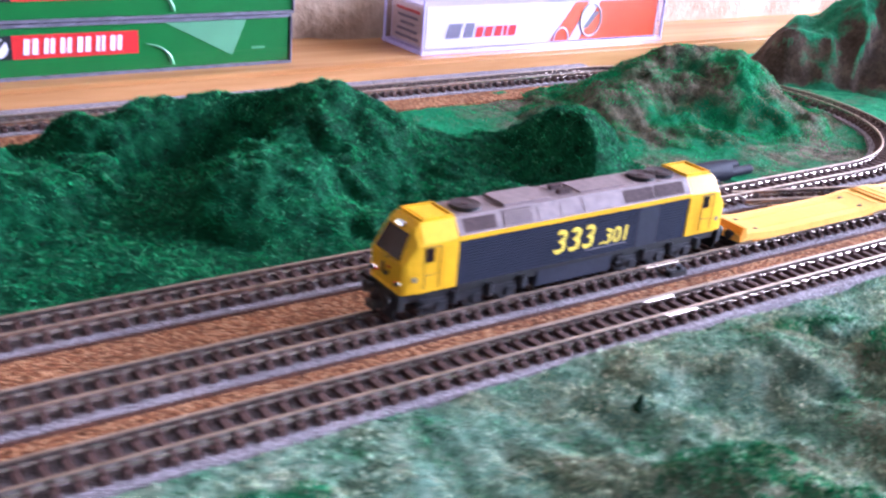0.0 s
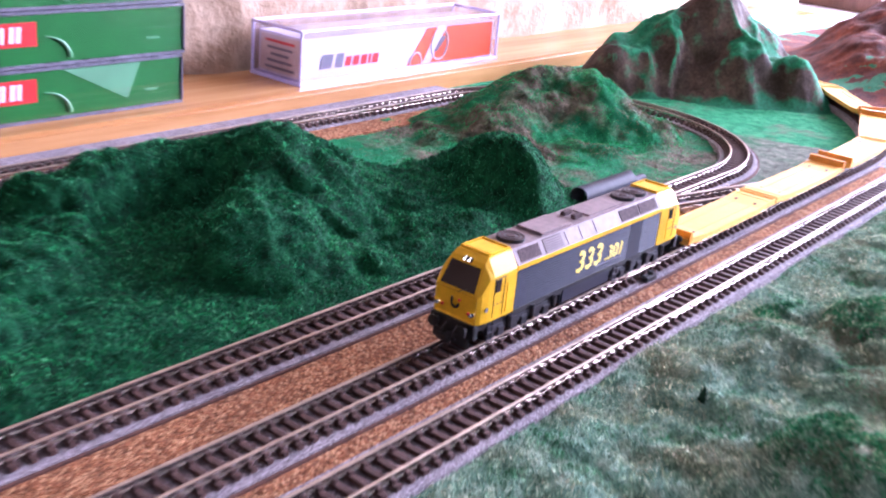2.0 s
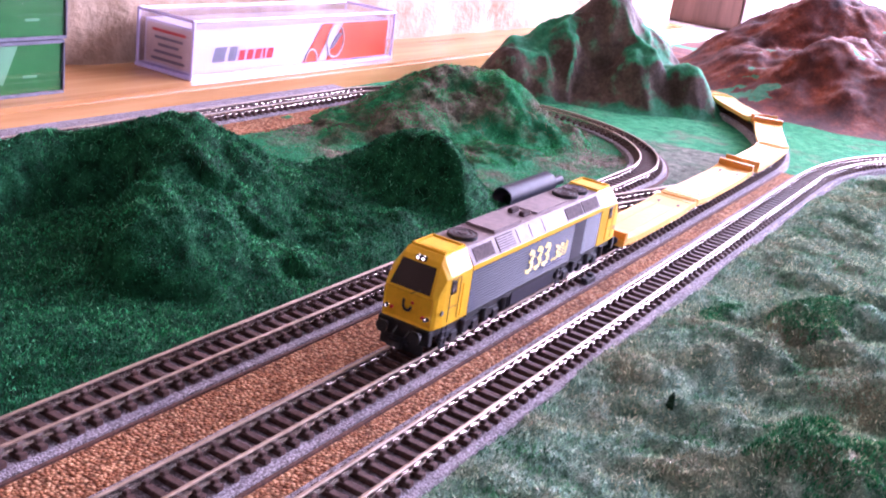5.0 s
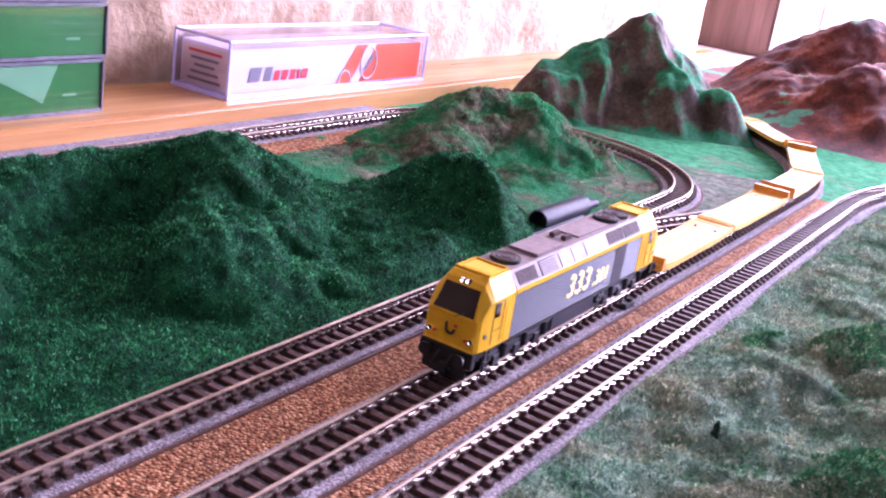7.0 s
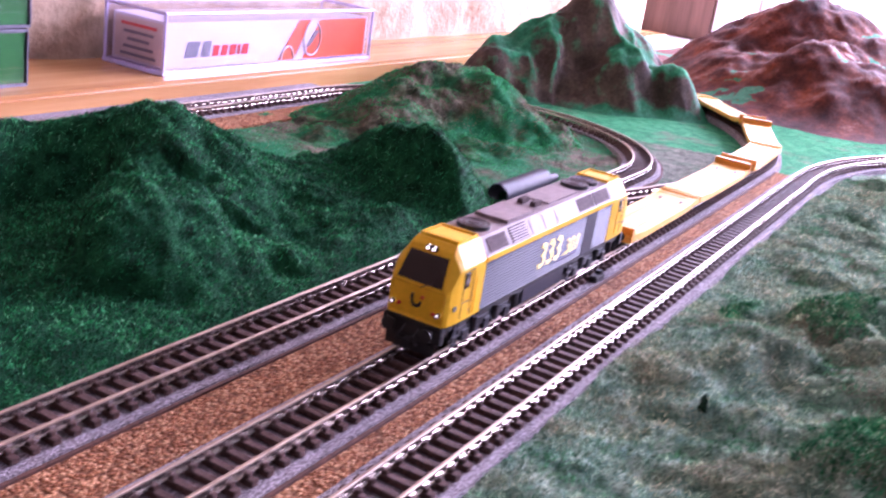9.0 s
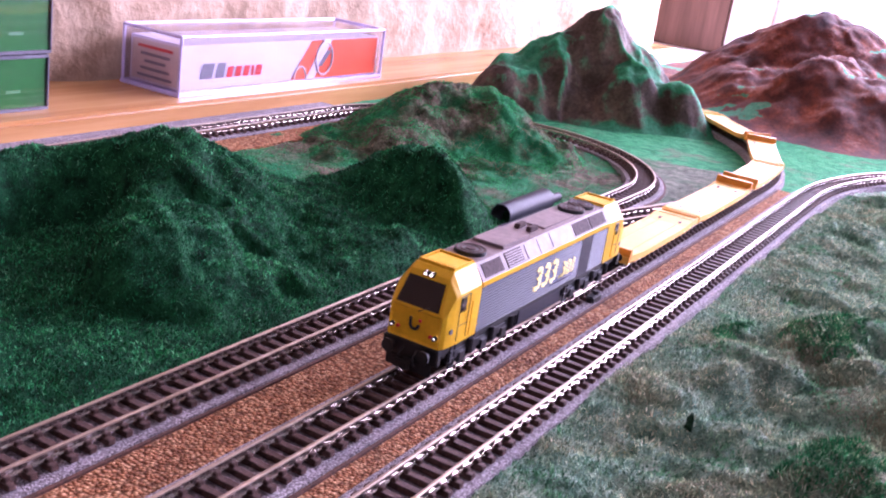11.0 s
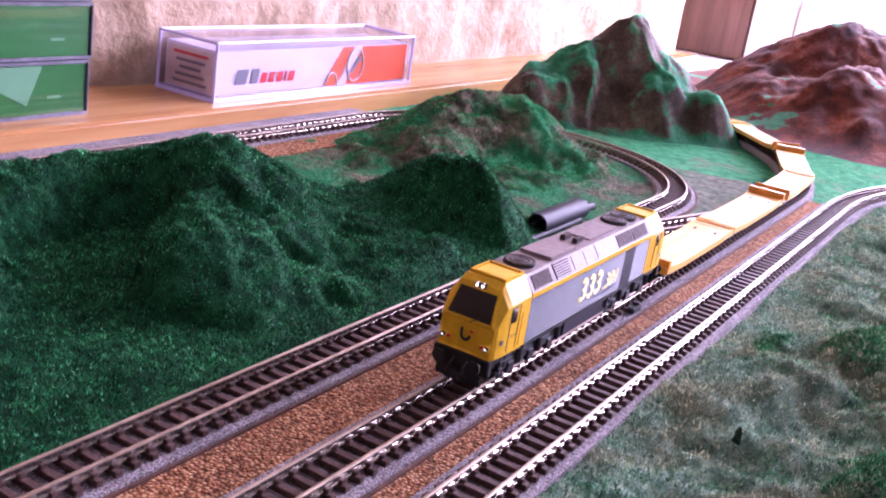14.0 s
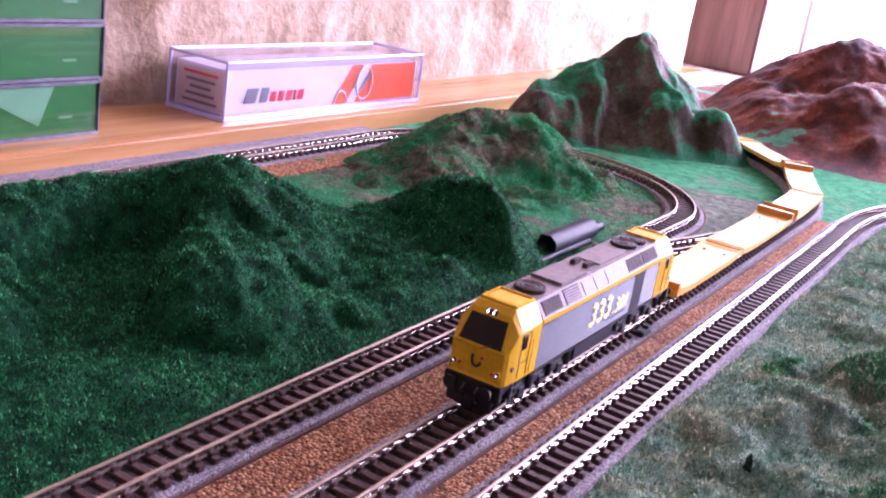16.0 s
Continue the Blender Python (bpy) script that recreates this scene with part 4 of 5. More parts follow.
    # core, roof
    add("body_core", box(A - 0.001, B + 0.001, -(W - 0.0009), W - 0.0009, ZB, 0.0313), M_BLACK)
    roof = loft([[(x, -W + 0.0001, 0.0313), (x, W - 0.0001, 0.0313), (x, WT, ZT - 0.0002), (x, -WT, ZT - 0.0002)] for x in (A - 0.0002, B + 0.0002)])
    add("roof", roof, M_ROOF, "warm grey roof with sloping sides")

    def slope_panel(name, xa, xb, za, zb, lift, material, label, sy):
        u = lambda z: W - 0.0001 - (z - 0.0313) / (ZT - 0.0002 - 0.0313) * (W - 0.0001 - WT)
        nrm = Vector((0, 0.0047, 0.0032)).normalized() * lift
        q = [(u(za), za), (u(zb), zb)]
        rings = []
        for x in (xa, xb):
            rings.append([(x, sy * (q[0][0] - 0.0003), q[0][1] - 0.0003), (x, sy * (q[0][0] + nrm.y), q[0][1] + nrm.z), (x, sy * (q[1][0] + nrm.y), q[1][1] + nrm.z), (x, sy * (q[1][0] - 0.0003), q[1][1] - 0.0003)])
        add(name, loft(rings), material, label)

    for sy in (-1, 1):
        slope_panel("roof_grille", 0.0232, 0.0345, 0.0319, 0.0353, 0.00015, M_PANEL, "grey mesh roof grille", sy)
        for i in range(6):
            z = 0.0318 + i * 0.00062
            slope_panel("louvre", 0.0372, 0.0475, z, z + 0.0003, 0.0003, M_ROOF, "", sy)
        slope_panel("roof_vent", 0.0370, 0.0477, 0.0317, 0.0356, 0.0001, M_PANEL, "louvred grey roof vent", sy)
        for xa, xb in ((0.0500, 0.0580), (0.0586, 0.0670), (0.0676, 0.0830)):
            slope_panel("roof_panel", xa, xb, 0.0318, 0.0355, 0.00018, M_ROOF, "plain grey roof panel", sy)
        for xa, xb in ((0.0848, 0.0975), (0.0983, 0.1110)):
            slope_panel("roof_grille", xa, xb, 0.0319, 0.0353, 0.00015, M_PANEL, "grey mesh roof grille", sy)
    for x in (0.0285, 0.0985, 0.1068):
        add("roof_fan", rod((x, 0, ZT - 0.0003), (x, 0, ZT + 0.0009), 0.0047, 28), M_BLACK, "round dark roof fan")
        rings = []
        for rr, zz in ((0.0046, 0.0009), (0.0044, 0.00125), (0.0040, 0.00125), (0.0038, 0.0010), (0.0032, 0.0010), (0.0030, 0.00125), (0.0026, 0.00125), (0.0024, 0.0010), (0.0017, 0.0010), (0.0015, 0.0013), (0.0002, 0.0013)):
            rings.append([(x + rr * math.cos(2 * math.pi * i / 28), rr * math.sin(2 * math.pi * i / 28), ZT + zz - 0.0002) for i in range(28)])
        add("fan_grille", loft(rings), M_PANEL, "ringed dark fan grille")
    add("roof_box", box(0.0388, 0.0562, -0.0052, 0.0052, ZT - 0.0003, ZT + 0.0008, 0.0002), M_ROOF, "raised grey roof cover")
    add("exhaust", box(0.0615, 0.0665, -0.0030, -0.0012, ZT - 0.0003, ZT + 0.0014, 0.0002), M_PANEL, "grey exhaust outlet")
    add("exhaust", box(0.0615, 0.0665, 0.0012, 0.0030, ZT - 0.0003, ZT + 0.0014, 0.0002), M_PANEL, "grey exhaust outlet")
    add("roof_walk", box(0.0690, 0.0920, -0.0042, 0.0042, ZT - 0.0003, ZT + 0.0003, 0.0001), M_ROOF)
    # underframe
    add("frame", box(X0 + 0.0015, X1 - 0.0015, -0.0075, 0.0075, 0.0125, ZB + 0.0004, 0.0002), M_BLACK)
    add("fuel_tank", box(0.0520, 0.0835, -0.0078, 0.0078, 0.0086, 0.0150, 0.0006), M_BODY, "dark grey fuel tank")
    for cx in (0.0300, 0.1050):
        bg = add("bogie", box(cx - 0.0190, cx + 0.0190, -0.0052, 0.0052, 0.0092, 0.0128, 0.0004), M_BLACK, "black three-axle bogie")
        for sy in (-1, 1):
            fb = box(cx - 0.0195, cx + 0.0195, min(sy * 0.0066, sy * 0.0078), max(sy * 0.0066, sy * 0.0078), 0.0098, 0.0128, 0.0003)
            for ax in (-0.0125, 0.0, 0.0125):
                box(cx + ax - 0.0019, cx + ax + 0.0019, min(sy * 0.0068, sy * 0.0083), max(sy * 0.0068, sy * 0.0083), 0.0082, 0.0116, 0.0003, fb)
                rod((cx + ax + 0.0042, sy * 0.0080, 0.0100), (cx + ax + 0.0042, sy * 0.0080, 0.0140), 0.0010, 10, fb)
            add("bogie_side", fb, M_DARKMETAL, "black axle boxes and springs", bg)
            for ax in (-0.0125, 0.0, 0.0125):
                add("wheel", rod((cx + ax, sy * 0.0040, 0.0096), (cx + ax, sy * 0.0052, 0.0096), 0.0036, 20), M_DARKMETAL, "", bg)
            st = rod((cx - 0.0205, sy * 0.0084, 0.0085), (cx - 0.0205, sy * 0.0084, 0.0155), 0.0002, 6)
            rod((cx - 0.0180, sy * 0.0084, 0.0085), (cx - 0.0180, sy * 0.0084, 0.0155), 0.0002, 6, st)
            for zz in (0.009, 0.0112, 0.0134):
                box(cx - 0.0206, cx - 0.0179, min(sy * 0.0080, sy * 0.0088), max(sy * 0.0080, sy * 0.0088), zz - 0.0002, zz + 0.0002, 0, st)
            add("cab_step", st, M_DARKMETAL, "small black cab steps")
    for x, d in ((X0, -1), (X1, 1)):
        add("buffer_beam", box(min(x - d * 0.0015, x + d * 0.0006), max(x - d * 0.0015, x + d * 0.0006), -0.0088, 0.0088, 0.0110, 0.0158, 0.0003), M_BLACK, "black buffer beam")
        for yy in (-0.0056, 0.0056):
            bf = rod((x, yy, 0.0138), (x + d * 0.0026, yy, 0.0138), 0.0009, 12)
            rod((x + d * 0.0026, yy, 0.0138), (x + d * 0.0032, yy, 0.0138), 0.0019, 16, bf)
            add("buffer", bf, M_BLACK, "round black buffer")
        add("snow_plough", box(min(x, x + d * 0.0008), max(x, x + d * 0.0008), -0.0072, 0.0072, 0.0076, 0.0112, 0.0003), M_BLACK)
        cp = box(min(x, x + d * 0.0040), max(x, x + d * 0.0040), -0.0011, 0.0011, 0.0098, 0.0112, 0.0002)
        box(min(x + d * 0.0034, x + d * 0.0048), max(x + d * 0.0034, x + d * 0.0048), -0.0025, 0.0025, 0.0094, 0.0118, 0.0003, cp)
        add("coupler", cp, M_BLACK, "black hook coupler")
        for yy in (-0.0022, 0.0020):
            hose = bmesh.new()
            pts = [(x + d * 0.0006, yy, 0.0140), (x + d * 0.0024, yy, 0.0128), (x + d * 0.0026, yy * 1.2, 0.0108), (x + d * 0.0016, yy * 1.3, 0.0098)]
            for a, b in zip(pts, pts[1:]):
                rod(a, b, 0.0003, 6, hose)
            add("brake_hose", hose, M_DARKMETAL)
    return t


locomotive()


# ---- flat wagons ----
def wagon_unit(s0, s1, stop_front, stop_back):
    """One flat deck along the middle line, between two lengths of it."""
    a, b = L_MID.at(s0), L_MID.at(s1)
    L = math.hypot(b[0] - a[0], b[1] - a[1])
    ang = math.atan2(b[1] - a[1], b[0] - a[0])
    t = thing("flat_wagon", Matrix.Translation(((a[0] + b[0]) / 2, (a[1] + b[1]) / 2, RAIL_Z1)) @ Matrix.Rotation(ang, 4, "Z"),
              "yellow flat car-carrier wagon" + (" with an orange end stop" if stop_front or stop_back else ""), "wagon", "train of flat wagons")
    h, W, zd = L / 2 - 0.0008, 0.0090, 0.0048
    deck = bmesh.new()
    prof = [(-h, zd), (-h * 0.86, zd + 0.0002), (-h * 0.6, zd - 0.0008), (h * 0.6, zd - 0.0008), (h * 0.86, zd + 0.0002), (h, zd)]
    secs = [[(x, -W, z - 0.0022), (x, W, z - 0.0022), (x, W, z + 0.0004), (x, W - 0.0008, z + 0.0004), (x, W - 0.0009, z), (x, -W + 0.0009, z), (x, -W + 0.0008, z + 0.0004), (x, -W, z + 0.0004)] for x, z in prof]
    part("deck", loft(secs, deck), M_DECK, t, "yellow painted deck with low side rims")
    for x in (-h * 0.86, h * 0.86):
        part("deck_seam", box(x - 0.0002, x + 0.0002, -W + 0.0010, W - 0.0010, zd - 0.0006, zd + 0.0004), M_DECK, t)
    for yy in (-0.0042, 0.0042):
        part("wheel_guide", box(-h * 0.84, h * 0.84, yy - 0.0002, yy + 0.0002, zd - 0.0009, zd - 0.0005), M_DECK, t)
    part("end_ridge", box(h - 0.0016, h, -W, W, zd - 0.0005, zd + 0.0009, 0.0003), M_DECK, t)
    part("end_ridge", box(-h, -h + 0.0016, -W, W, zd - 0.0005, zd + 0.0009, 0.0003), M_DECK, t)
    for flag, x in ((stop_front, -h), (stop_back, h)):
        if flag:
            d = 1 if x < 0 else -1
            st = loft([[(x, y, zd - 0.002), (x + d * 0.0034, y, zd - 0.0005), (x + d * 0.0026, y, zd + 0.0034), (x + d * 0.0006, y, zd + 0.0036)] for y in (-W - 0.0003, W + 0.0003)])
            part("end_stop", st, M_STOP, t, "orange raised end stop")
            for yy in (-0.0056, 0.0056):
                bf = rod((x, yy, zd + 0.0004), (x - d * 0.0020, yy, zd + 0.0004), 0.0008, 10)
                rod((x - d * 0.0020, yy, zd + 0.0004), (x - d * 0.0026, yy, zd + 0.0004), 0.0017, 14, bf)
                part("buffer", bf, M_BLACK, t)
            part("coupler", box(min(x, x - d * 0.0042), max(x, x - d * 0.0042), -0.0012, 0.0012, 0.0026, 0.0040, 0.0002), M_BLACK, t)
    part("underframe", box(-h + 0.001, h - 0.001, -0.0070, 0.0070, 0.0012, zd - 0.0024, 0.0002), M_BLACK, t)
    for sy in (-1, 1):
        part("side_sill", box(-h * 0.8, h * 0.8, min(sy * 0.0078, sy * 0.0084), max(sy * 0.0078, sy * 0.0084), 0.0014, zd - 0.0016), M_STOP, t)
        for x in (-h * 0.70, h * 0.70):
            part("wheel", rod((x, sy * 0.0041, 0.0024), (x, sy * 0.0052, 0.0024), 0.0024, 18), M_DARKMETAL, t)
            part("axle_box", box(x - 0.0018, x + 0.0018, min(sy * 0.0066, sy * 0.0080), max(sy * 0.0066, sy * 0.0080), 0.0010, 0.0034, 0.0003), M_BLACK, t)
    return t


S_MID0 = 0.6  # length along the middle line at x = 0
for s0, s1, f, b in ((0.1425, 0.2325, True, False), (0.2325, 0.3235, False, True), (0.3310, 0.4060, True, False), (0.4060, 0.4830, False, True),
                     (0.4900, 0.5700, True, False), (0.5700, 0.6500, False, True)):
    wagon_unit(S_MID0 + s0, S_MID0 + s1, f, b)


# ---- boxes on the shelf ----
def loco_case(z, x1, y0, dx):
    """A long flat collector's case with a green card front under clear plastic."""
    Lb, D, Hh = 0.190, 0.044, 0.0262
    t = thing("model_case", (x1 - Lb / 2 + dx, y0 + D / 2, z), "green model locomotive case with dark rims in a stack", "box", "stack of green cases")
    hx, hy = Lb / 2, D / 2
    part("card_sleeve", box(-hx + 0.0012, hx - 0.0012, -hy + 0.0010, hy - 0.001, 0.0016, Hh - 0.0016, 0.0004), M_GREENCARD, t, "green printed card sleeve")
    part("base_rim", box(-hx, hx, -hy, hy, 0.0, 0.0016, 0.0004), M_BOXEDGE, t, "dark base rim")
    part("lid_rim", box(-hx, hx, -hy, hy, Hh - 0.0016, Hh, 0.0004), M_BOXEDGE, t, "dark lid rim")
    for sx in (-1, 1):
        part("end_rim", box(min(sx * hx, sx * (hx - 0.0012)), max(sx * hx, sx * (hx - 0.0012)), -hy, hy, 0.0016, Hh - 0.0016, 0.0003), M_BOXEDGE, t)
    yf = -hy + 0.0010
    part("logo_panel", box(-0.0470, 0.0120 + 0.0, yf - 0.0003, yf, 0.0100, 0.0212), M_RED, t, "red logo panel")
    part("logo_square", box(-0.0600, -0.0470, yf - 0.0003, yf, 0.0100, 0.0212), M_BLACK, t, "black logo square")
    disc = rod((-0.0535, yf - 0.0006, 0.0156), (-0.0535, yf - 0.0002, 0.0156), 0.0048, 24)
    part("logo_disc", disc, M_WHITE, t, "white logo disc")
    sl = box(-0.0008, 0.0008, yf - 0.0008, yf - 0.0004, -0.0058, 0.0058)
    bmesh.ops.transform(sl, matrix=Matrix.Translation((-0.0535, 0, 0.0156)) @ Matrix.Rotation(radians(40), 4, "Y"), verts=sl.verts)
    part("logo_slash", sl, M_BLACK, t)
    x = -0.0430
    for w in (0.0080, 0.0062, 0.0066, 0.0078, 0.0056, 0.0070):
        for xa, xb in ((x + 0.0008, x + 0.0008 + 0.34 * w), (x + 0.60 * w, x + 0.92 * w)):
            g = loft([[(xa, yy, 0.0120), (xb, yy, 0.0120), (xb + 0.0007, yy, 0.0194), (xa + 0.0007, yy, 0.0194)] for yy in (yf - 0.0006, yf - 0.0002)])
            part("logo_bar", g, M_WHITE, t, "plain white logo shape")
        x += w + 0.0012
    tri = loft([[(0.0260, yy, Hh - 0.0020), (0.0690, yy, Hh - 0.0020), (0.0610, yy, 0.0062)] for yy in (yf - 0.0004, yf - 0.0001)])
    if z < 0.02:
        part("light_wedge", tri, M_GREENLIGHT, t, "pale green printed wedge")
    arc = bmesh.new()
    for k in range(8):
        a, b = radians(90 - k * 11), radians(90 - (k + 1) * 11)
        p = lambda q: (0.0160 + 0.0130 * math.cos(q), yf - 0.0004, 0.0030 + 0.0110 * math.sin(q))
        rod(p(a), p(b), 0.0004 + 0.0001 * k, 6, arc)
    part("printed_arc", arc, M_GREENLIGHT, t, "pale curved printed line")
    part("number_bar", box(0.0720, 0.0795, yf - 0.0003, yf, 0.0088, 0.0100), M_GREENLIGHT, t, "small pale print")
    cv = part("clear_cover", box(-hx + 0.0004, hx - 0.0004, -hy + 0.0001, -hy + 0.0003, 0.0016, Hh - 0.0016), M_CLEAR, t, "clear plastic front")
    cv.visible_shadow = False
    return t


CASE_X1, CASE_Y = 0.1060, 0.2735
for k, dx in enumerate((0.0, 0.0012, 0.0004)):
    loco_case(0.010 + k * 0.0266, CASE_X1, CASE_Y, dx)


def clear_case():
    """A clear plastic model case with white and orange printed card inside."""
    x0, x1, y0, y1, z0, z1 = 0.1870, 0.3790, 0.2700, 0.3130, 0.010, 0.0425
    cx, cy = (x0 + x1) / 2, (y0 + y1) / 2
    t = thing("clear_model_case", (cx, cy, z0), "clear plastic model case with white and orange card inside", "box")
    hx, hy, h = (x1 - x0) / 2, (y1 - y0) / 2, z1 - z0
    part("base", box(-hx - 0.0012, hx + 0.0012, -hy - 0.0012, hy + 0.0012, 0.0, 0.0022, 0.0005), M_LILAC, t, "lilac tinted plastic base")
    part("card", box(-hx + 0.0030, hx - 0.0030, -hy + 0.0020, hy - 0.0020, 0.0026, h - 0.0050, 0.0004), M_CARD, t, "white printed card")
    rims = []
    r = 0.0009
    for yy in (-hy, hy):
        rims += [((-hx, yy, h), (hx, yy, h))]
        for xx in (-hx, hx):
            rims += [((xx, yy, 0.002), (xx, yy, h))]
    for xx in (-hx, hx):
        rims += [((xx, -hy, h), (xx, hy, h))]
    for a, b in rims:
        part("rim", rod(a, b, r, 8), M_LILAC, t, "bright plastic edge")
    for q in ((-hx, hx, -hy, -hy + 0.0006, 0.0022, h), (-hx, hx, hy - 0.0006, hy, 0.0022, h), (-hx, -hx + 0.0006, -hy, hy, 0.0022, h), (hx - 0.0006, hx, -hy, hy, 0.0022, h), (-hx, hx, -hy, hy, h - 0.0006, h)):
        p = part("clear_panel", box(*q), M_CLEAR, t, "clear plastic panel")
        p.visible_shadow = False
    yf = -hy + 0.0020

    def slant(name, xa, xb, xc, xd, za, zb, material, label, lift=0.0003):
        part(name, loft([[(xa, yy, za), (xb, yy, za), (xc, yy, zb), (xd, yy, zb)] for yy in (yf - lift, yf - 0.0001)]), material, t, label)

    zt = h - 0.0054
    # grey and red word shapes
    x = -0.0790
    for w, m, hh in ((0.0120, M_GREY, 0.0085), (0.0080, M_GREY, 0.0085), (0.0060, M_RED, 0.0060), (0.0062, M_RED, 0.0060), (0.0062, M_RED, 0.0060), (0.0026, M_RED, 0.0060), (0.0066, M_RED, 0.0060)):
        slant("logo_bar", x, x + w * 0.8, x + w, x + w * 0.2, 0.0085, 0.0085 + hh, m, "plain slanted logo shape")
        x += w + 0.0008
    slant("orange_wedge", 0.0010, 0.0090, 0.0280, 0.0190, 0.0032, zt, M_ORANGE, "orange printed wedge")
    slant("orange_wedge", 0.0090, 0.0160, 0.0300, 0.0280, 0.0032, zt, M_ORANGE, "orange printed wedge")
    slant("grey_wedge", 0.0160, 0.0230, 0.0390, 0.0310, 0.0032, zt, M_CARD, "pale printed band", 0.0004)
    slant("orange_block", 0.0440, 0.0910, 0.0910, 0.0520, 0.0032, zt, M_ORANGE, "orange printed block")
    slant("orange_wedge", 0.0250, 0.0440, 0.0520, 0.0400, 0.0032, zt, M_ORANGE, "orange printed wedge")
    ring_ = bmesh.new()
    for k in range(28):
        a, b = radians(k * 360 / 28), radians((k + 1) * 360 / 28)
        rod((0.0330 + 0.0085 * math.cos(a), yf - 0.0005, 0.0155 + 0.0105 * math.sin(a)), (0.0330 + 0.0085 * math.cos(b), yf - 0.0005, 0.0155 + 0.0105 * math.sin(b)), 0.0006, 6, ring_)
    part("logo_ring", ring_, M_WHITE, t, "white printed ring")
    slant("logo_slash", 0.0270, 0.0310, 0.0400, 0.0360, 0.0105, 0.0205, M_GREY, "grey printed slash", 0.0006)
    arc = bmesh.new()
    for k in range(10):
        a, b = radians(180 - k * 18), radians(180 - (k + 1) * 18)
        rod((0.0095 + 0.0060 * math.cos(a), yf - 0.0005, 0.0034 + 0.0080 * math.sin(a)), (0.0095 + 0.0060 * math.cos(b), yf - 0.0005, 0.0034 + 0.0080 * math.sin(b)), 0.0006, 6, arc)
    part("printed_arc", arc, M_WHITE, t, "white printed arc")
    # end label with lines of small print
    xe = -hx + 0.0030
    part("end_label", box(xe - 0.0003, xe, -hy + 0.0040, hy - 0.0040, 0.0040, h - 0.0065), M_CREAM, t, "cream end label")
    for k, (wd, m) in enumerate(((0.026, M_RED), (0.022, M_GREY), (0.016, M_GREY), (0.022, M_GREY), (0.026, M_GREY))):
        z = h - 0.0100 - k * 0.0040
        part("print_line", box(xe - 0.0005, xe - 0.0003, -wd / 2, wd / 2, z - 0.0008, z + 0.0008), m, t, "line of small print")
    return t


clear_case()


# ---- pipe load and small trackside things ----
def tube(a, b, r, wall, label):
    a, b = Vector(a), Vector(b)
    d = (b - a).normalized()
    u = d.orthogonal().normalized()
    w = d.cross(u)
    n = 28
    ring = lambda c, q: [c + u * (q * math.cos(2 * math.pi * i / n)) + w * (q * math.sin(2 * math.pi * i / n)) for i in range(n)]
    bm = loft([ring(a, r), ring(b, r), ring(b, r - wall), ring(a, r - wall), ring(a, r)], caps=False)
    bmesh.ops.remove_doubles(bm, verts=bm.verts, dist=1e-7)
    ob = part("pipe", bm, M_TUBE, smooth=False)
    return tagged(ob, label, "pipe", "pipes beside the track")


tube((0.166, 0.0580, 0.0058), (0.211, 0.0580, 0.0058), 0.0048, 0.0003, "grey metal pipe lying beside the track")
for x0, x1, y, r in ((0.150, 0.203, 0.0540, 0.0014), (0.152, 0.216, 0.0640, 0.0016), (0.182, 0.228, 0.0668, 0.0024), (0.190, 0.230, 0.0600, 0.0022)):
    tube((x0, y, r + 0.0010), (x1, y, r + 0.0010), r, 0.0003, "thin dark pipe lying beside the track")
lump = thing("feeder_clip", (0.1135, -0.0088, 0.0019), "small black track feed clip beside the rail", "clip")
part("clip_body", box(-0.0042, 0.0042, -0.0016, 0.0016, -0.001, 0.0022, 0.0005), M_BLACK, lump)
part("clip_screw", rod((0.001, -0.0002, 0.002), (0.001, -0.0002, 0.0034), 0.0012, 12), M_DARKMETAL, lump)
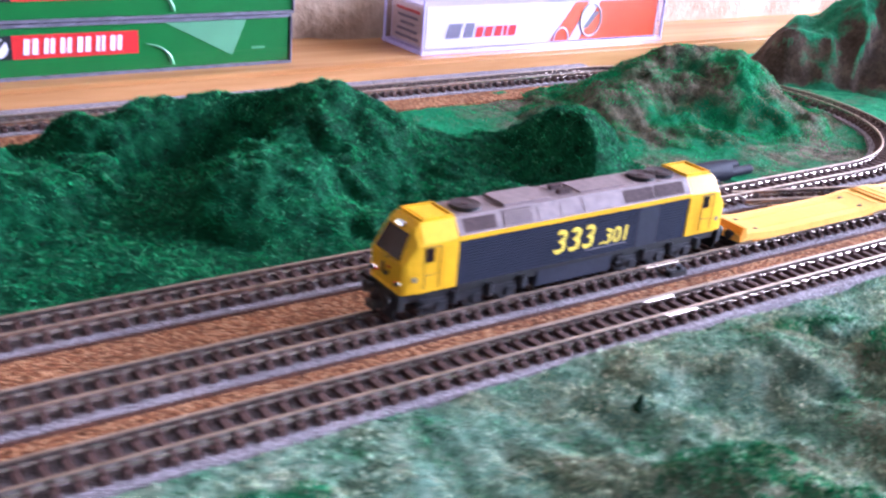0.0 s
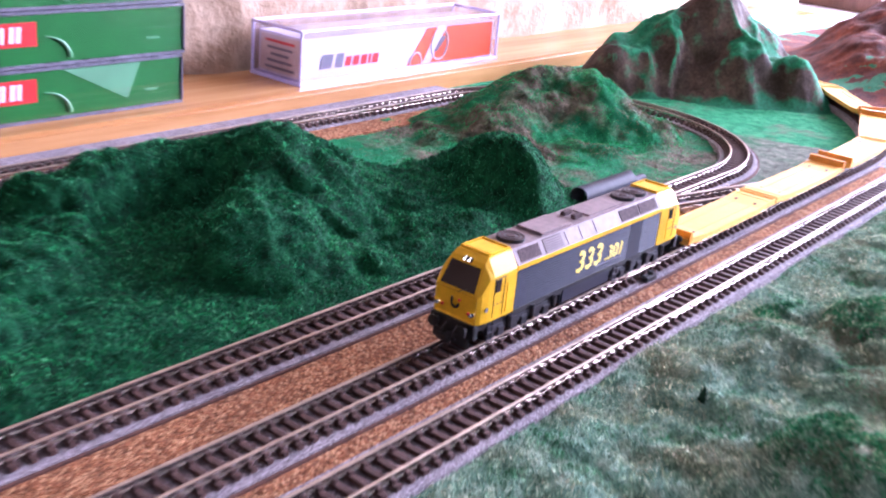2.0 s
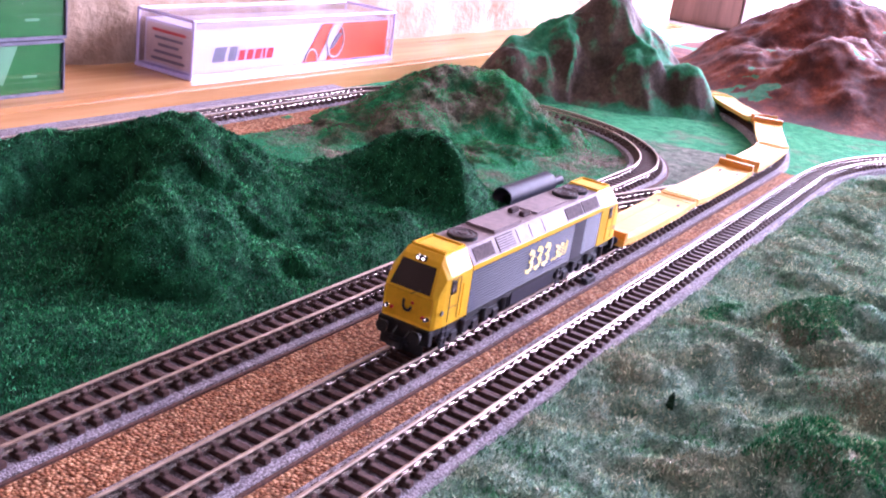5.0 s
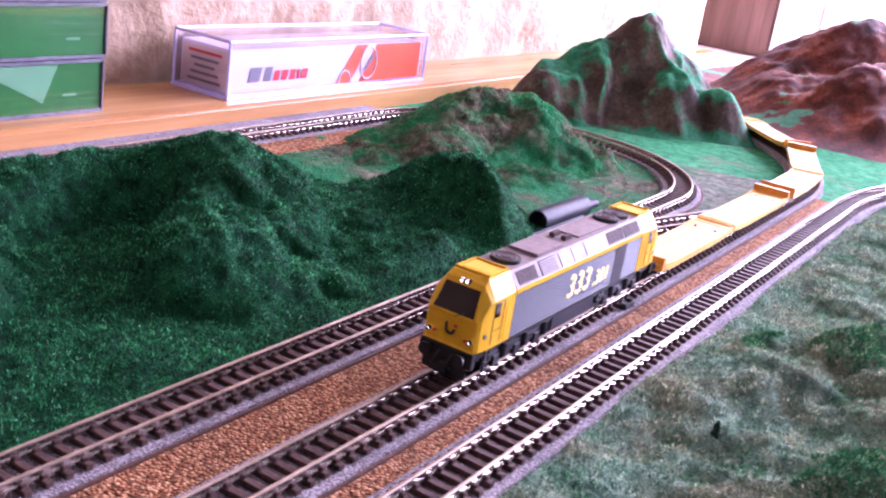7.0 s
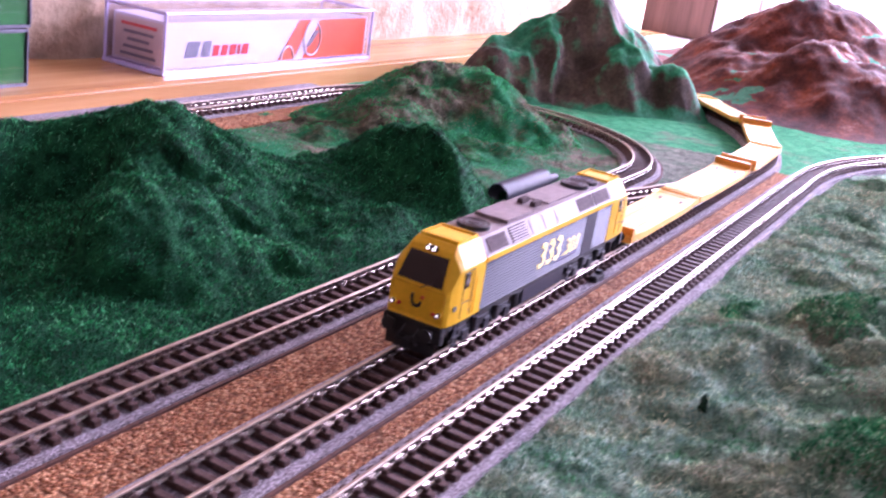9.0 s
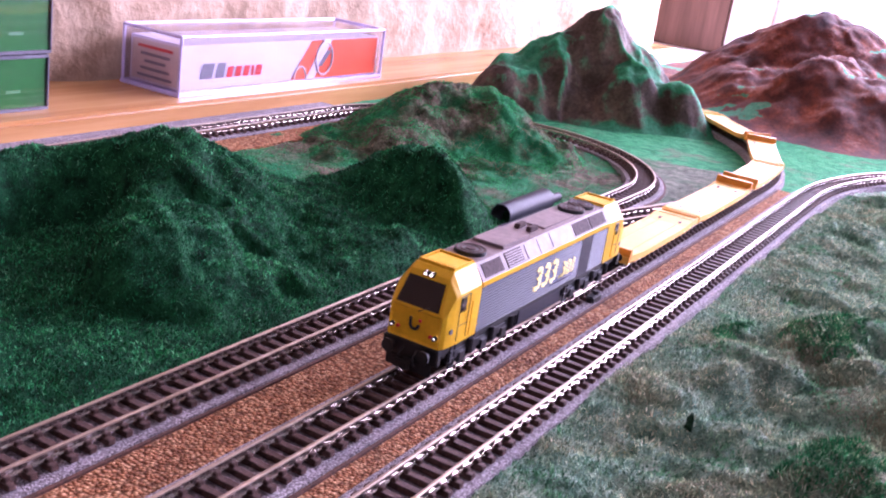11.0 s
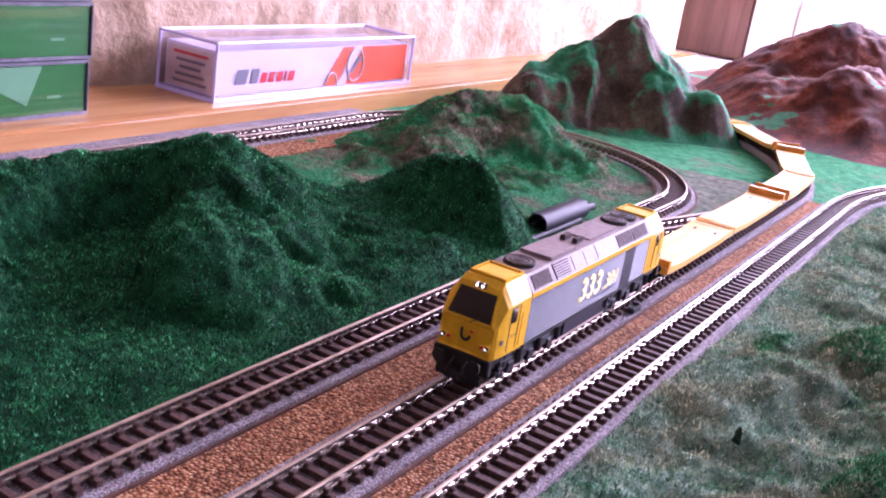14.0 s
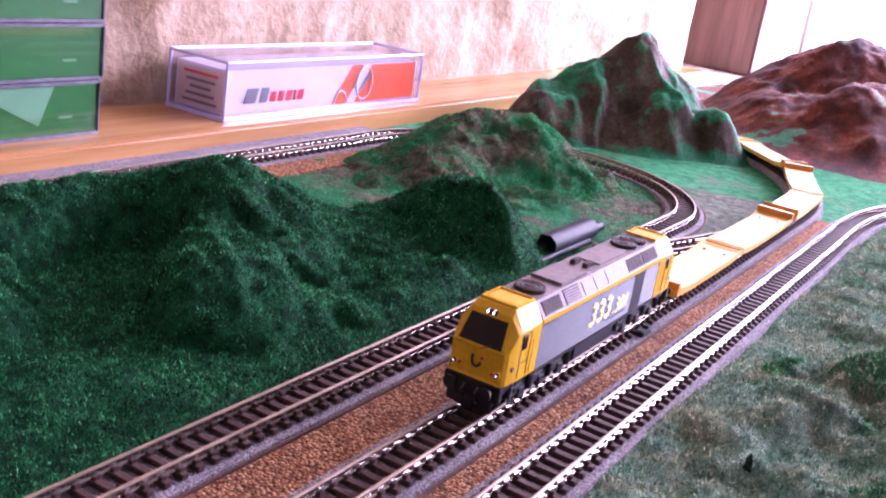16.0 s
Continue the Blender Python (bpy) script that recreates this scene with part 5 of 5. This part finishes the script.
part("joint_plate", box(-0.012, 0.004, 0.0026, 0.0031, 0.0006, 0.0034, 0.0001), M_WEB, lump, "bright metal joint plate")
joint = part("rail_joiner", box(0.083, 0.096, NEAR_Y + 0.0042, NEAR_Y + 0.0057, 0.0037, 0.0049, 0.0002), M_WEB)
tagged(joint, "bright metal rail joiner on the rail foot", "rail joiner", "rail joiners")
joint2 = part("rail_joiner", box(0.083, 0.096, NEAR_Y - 0.0057, NEAR_Y - 0.0042, 0.0037, 0.0049, 0.0002), M_WEB)
tagged(joint2, "bright metal rail joiner on the rail foot", "rail joiner", "rail joiners")

# brown panel and pale jamb in the niche beside the window
panel = part("niche_panel", box(FAR_X - 0.03, FAR_X - 0.003, 0.322, NICHE_Y - 0.003, -0.028, 1.3, 0.004), M_BROWNWOOD)
tagged(panel, "dark brown wooden panel beside the window", "panel", kind="structure")
jamb = part("window_jamb", box(FAR_X - 0.04, FAR_X - 0.003, 0.284, 0.320, -0.028, 1.3, 0.004), M_FRAME)
tagged(jamb, "white lacquered window jamb", "window jamb", kind="structure")


# dark scrub tufts on the field
def scrub(x, y, tall, wide, seed):
    rng = random.Random(seed)
    z = field_height(x, y) - 0.0004
    rings = []
    for k, (q, f) in enumerate(((1.0, 0.0), (0.8, 0.35), (0.55, 0.7), (0.2, 1.0))):
        dx = rng.uniform(-0.2, 0.2) * wide * k
        rings.append([(x + dx + wide * q * rng.uniform(0.7, 1.25) * math.cos(a * math.pi / 5), y + wide * q * rng.uniform(0.6, 1.1) * math.sin(a * math.pi / 5), z + tall * f + rng.uniform(-0.06, 0.06) * tall) for a in range(10)])
    ob = part("scrub_tuft", loft(rings), M_SCRUB)
    return tagged(ob, "small dark tuft of scrub standing on the field", "scrub", "scrub tufts on the field")


M_SCRUB = grass("dark_scrub", (0.006, 0.02, 0.012), (0.015, 0.045, 0.025), (0.04, 0.07, 0.045), (0.03, 0.025, 0.02), 0.55)
scrub(0.0385, -0.0690, 0.0050, 0.0018, 1)
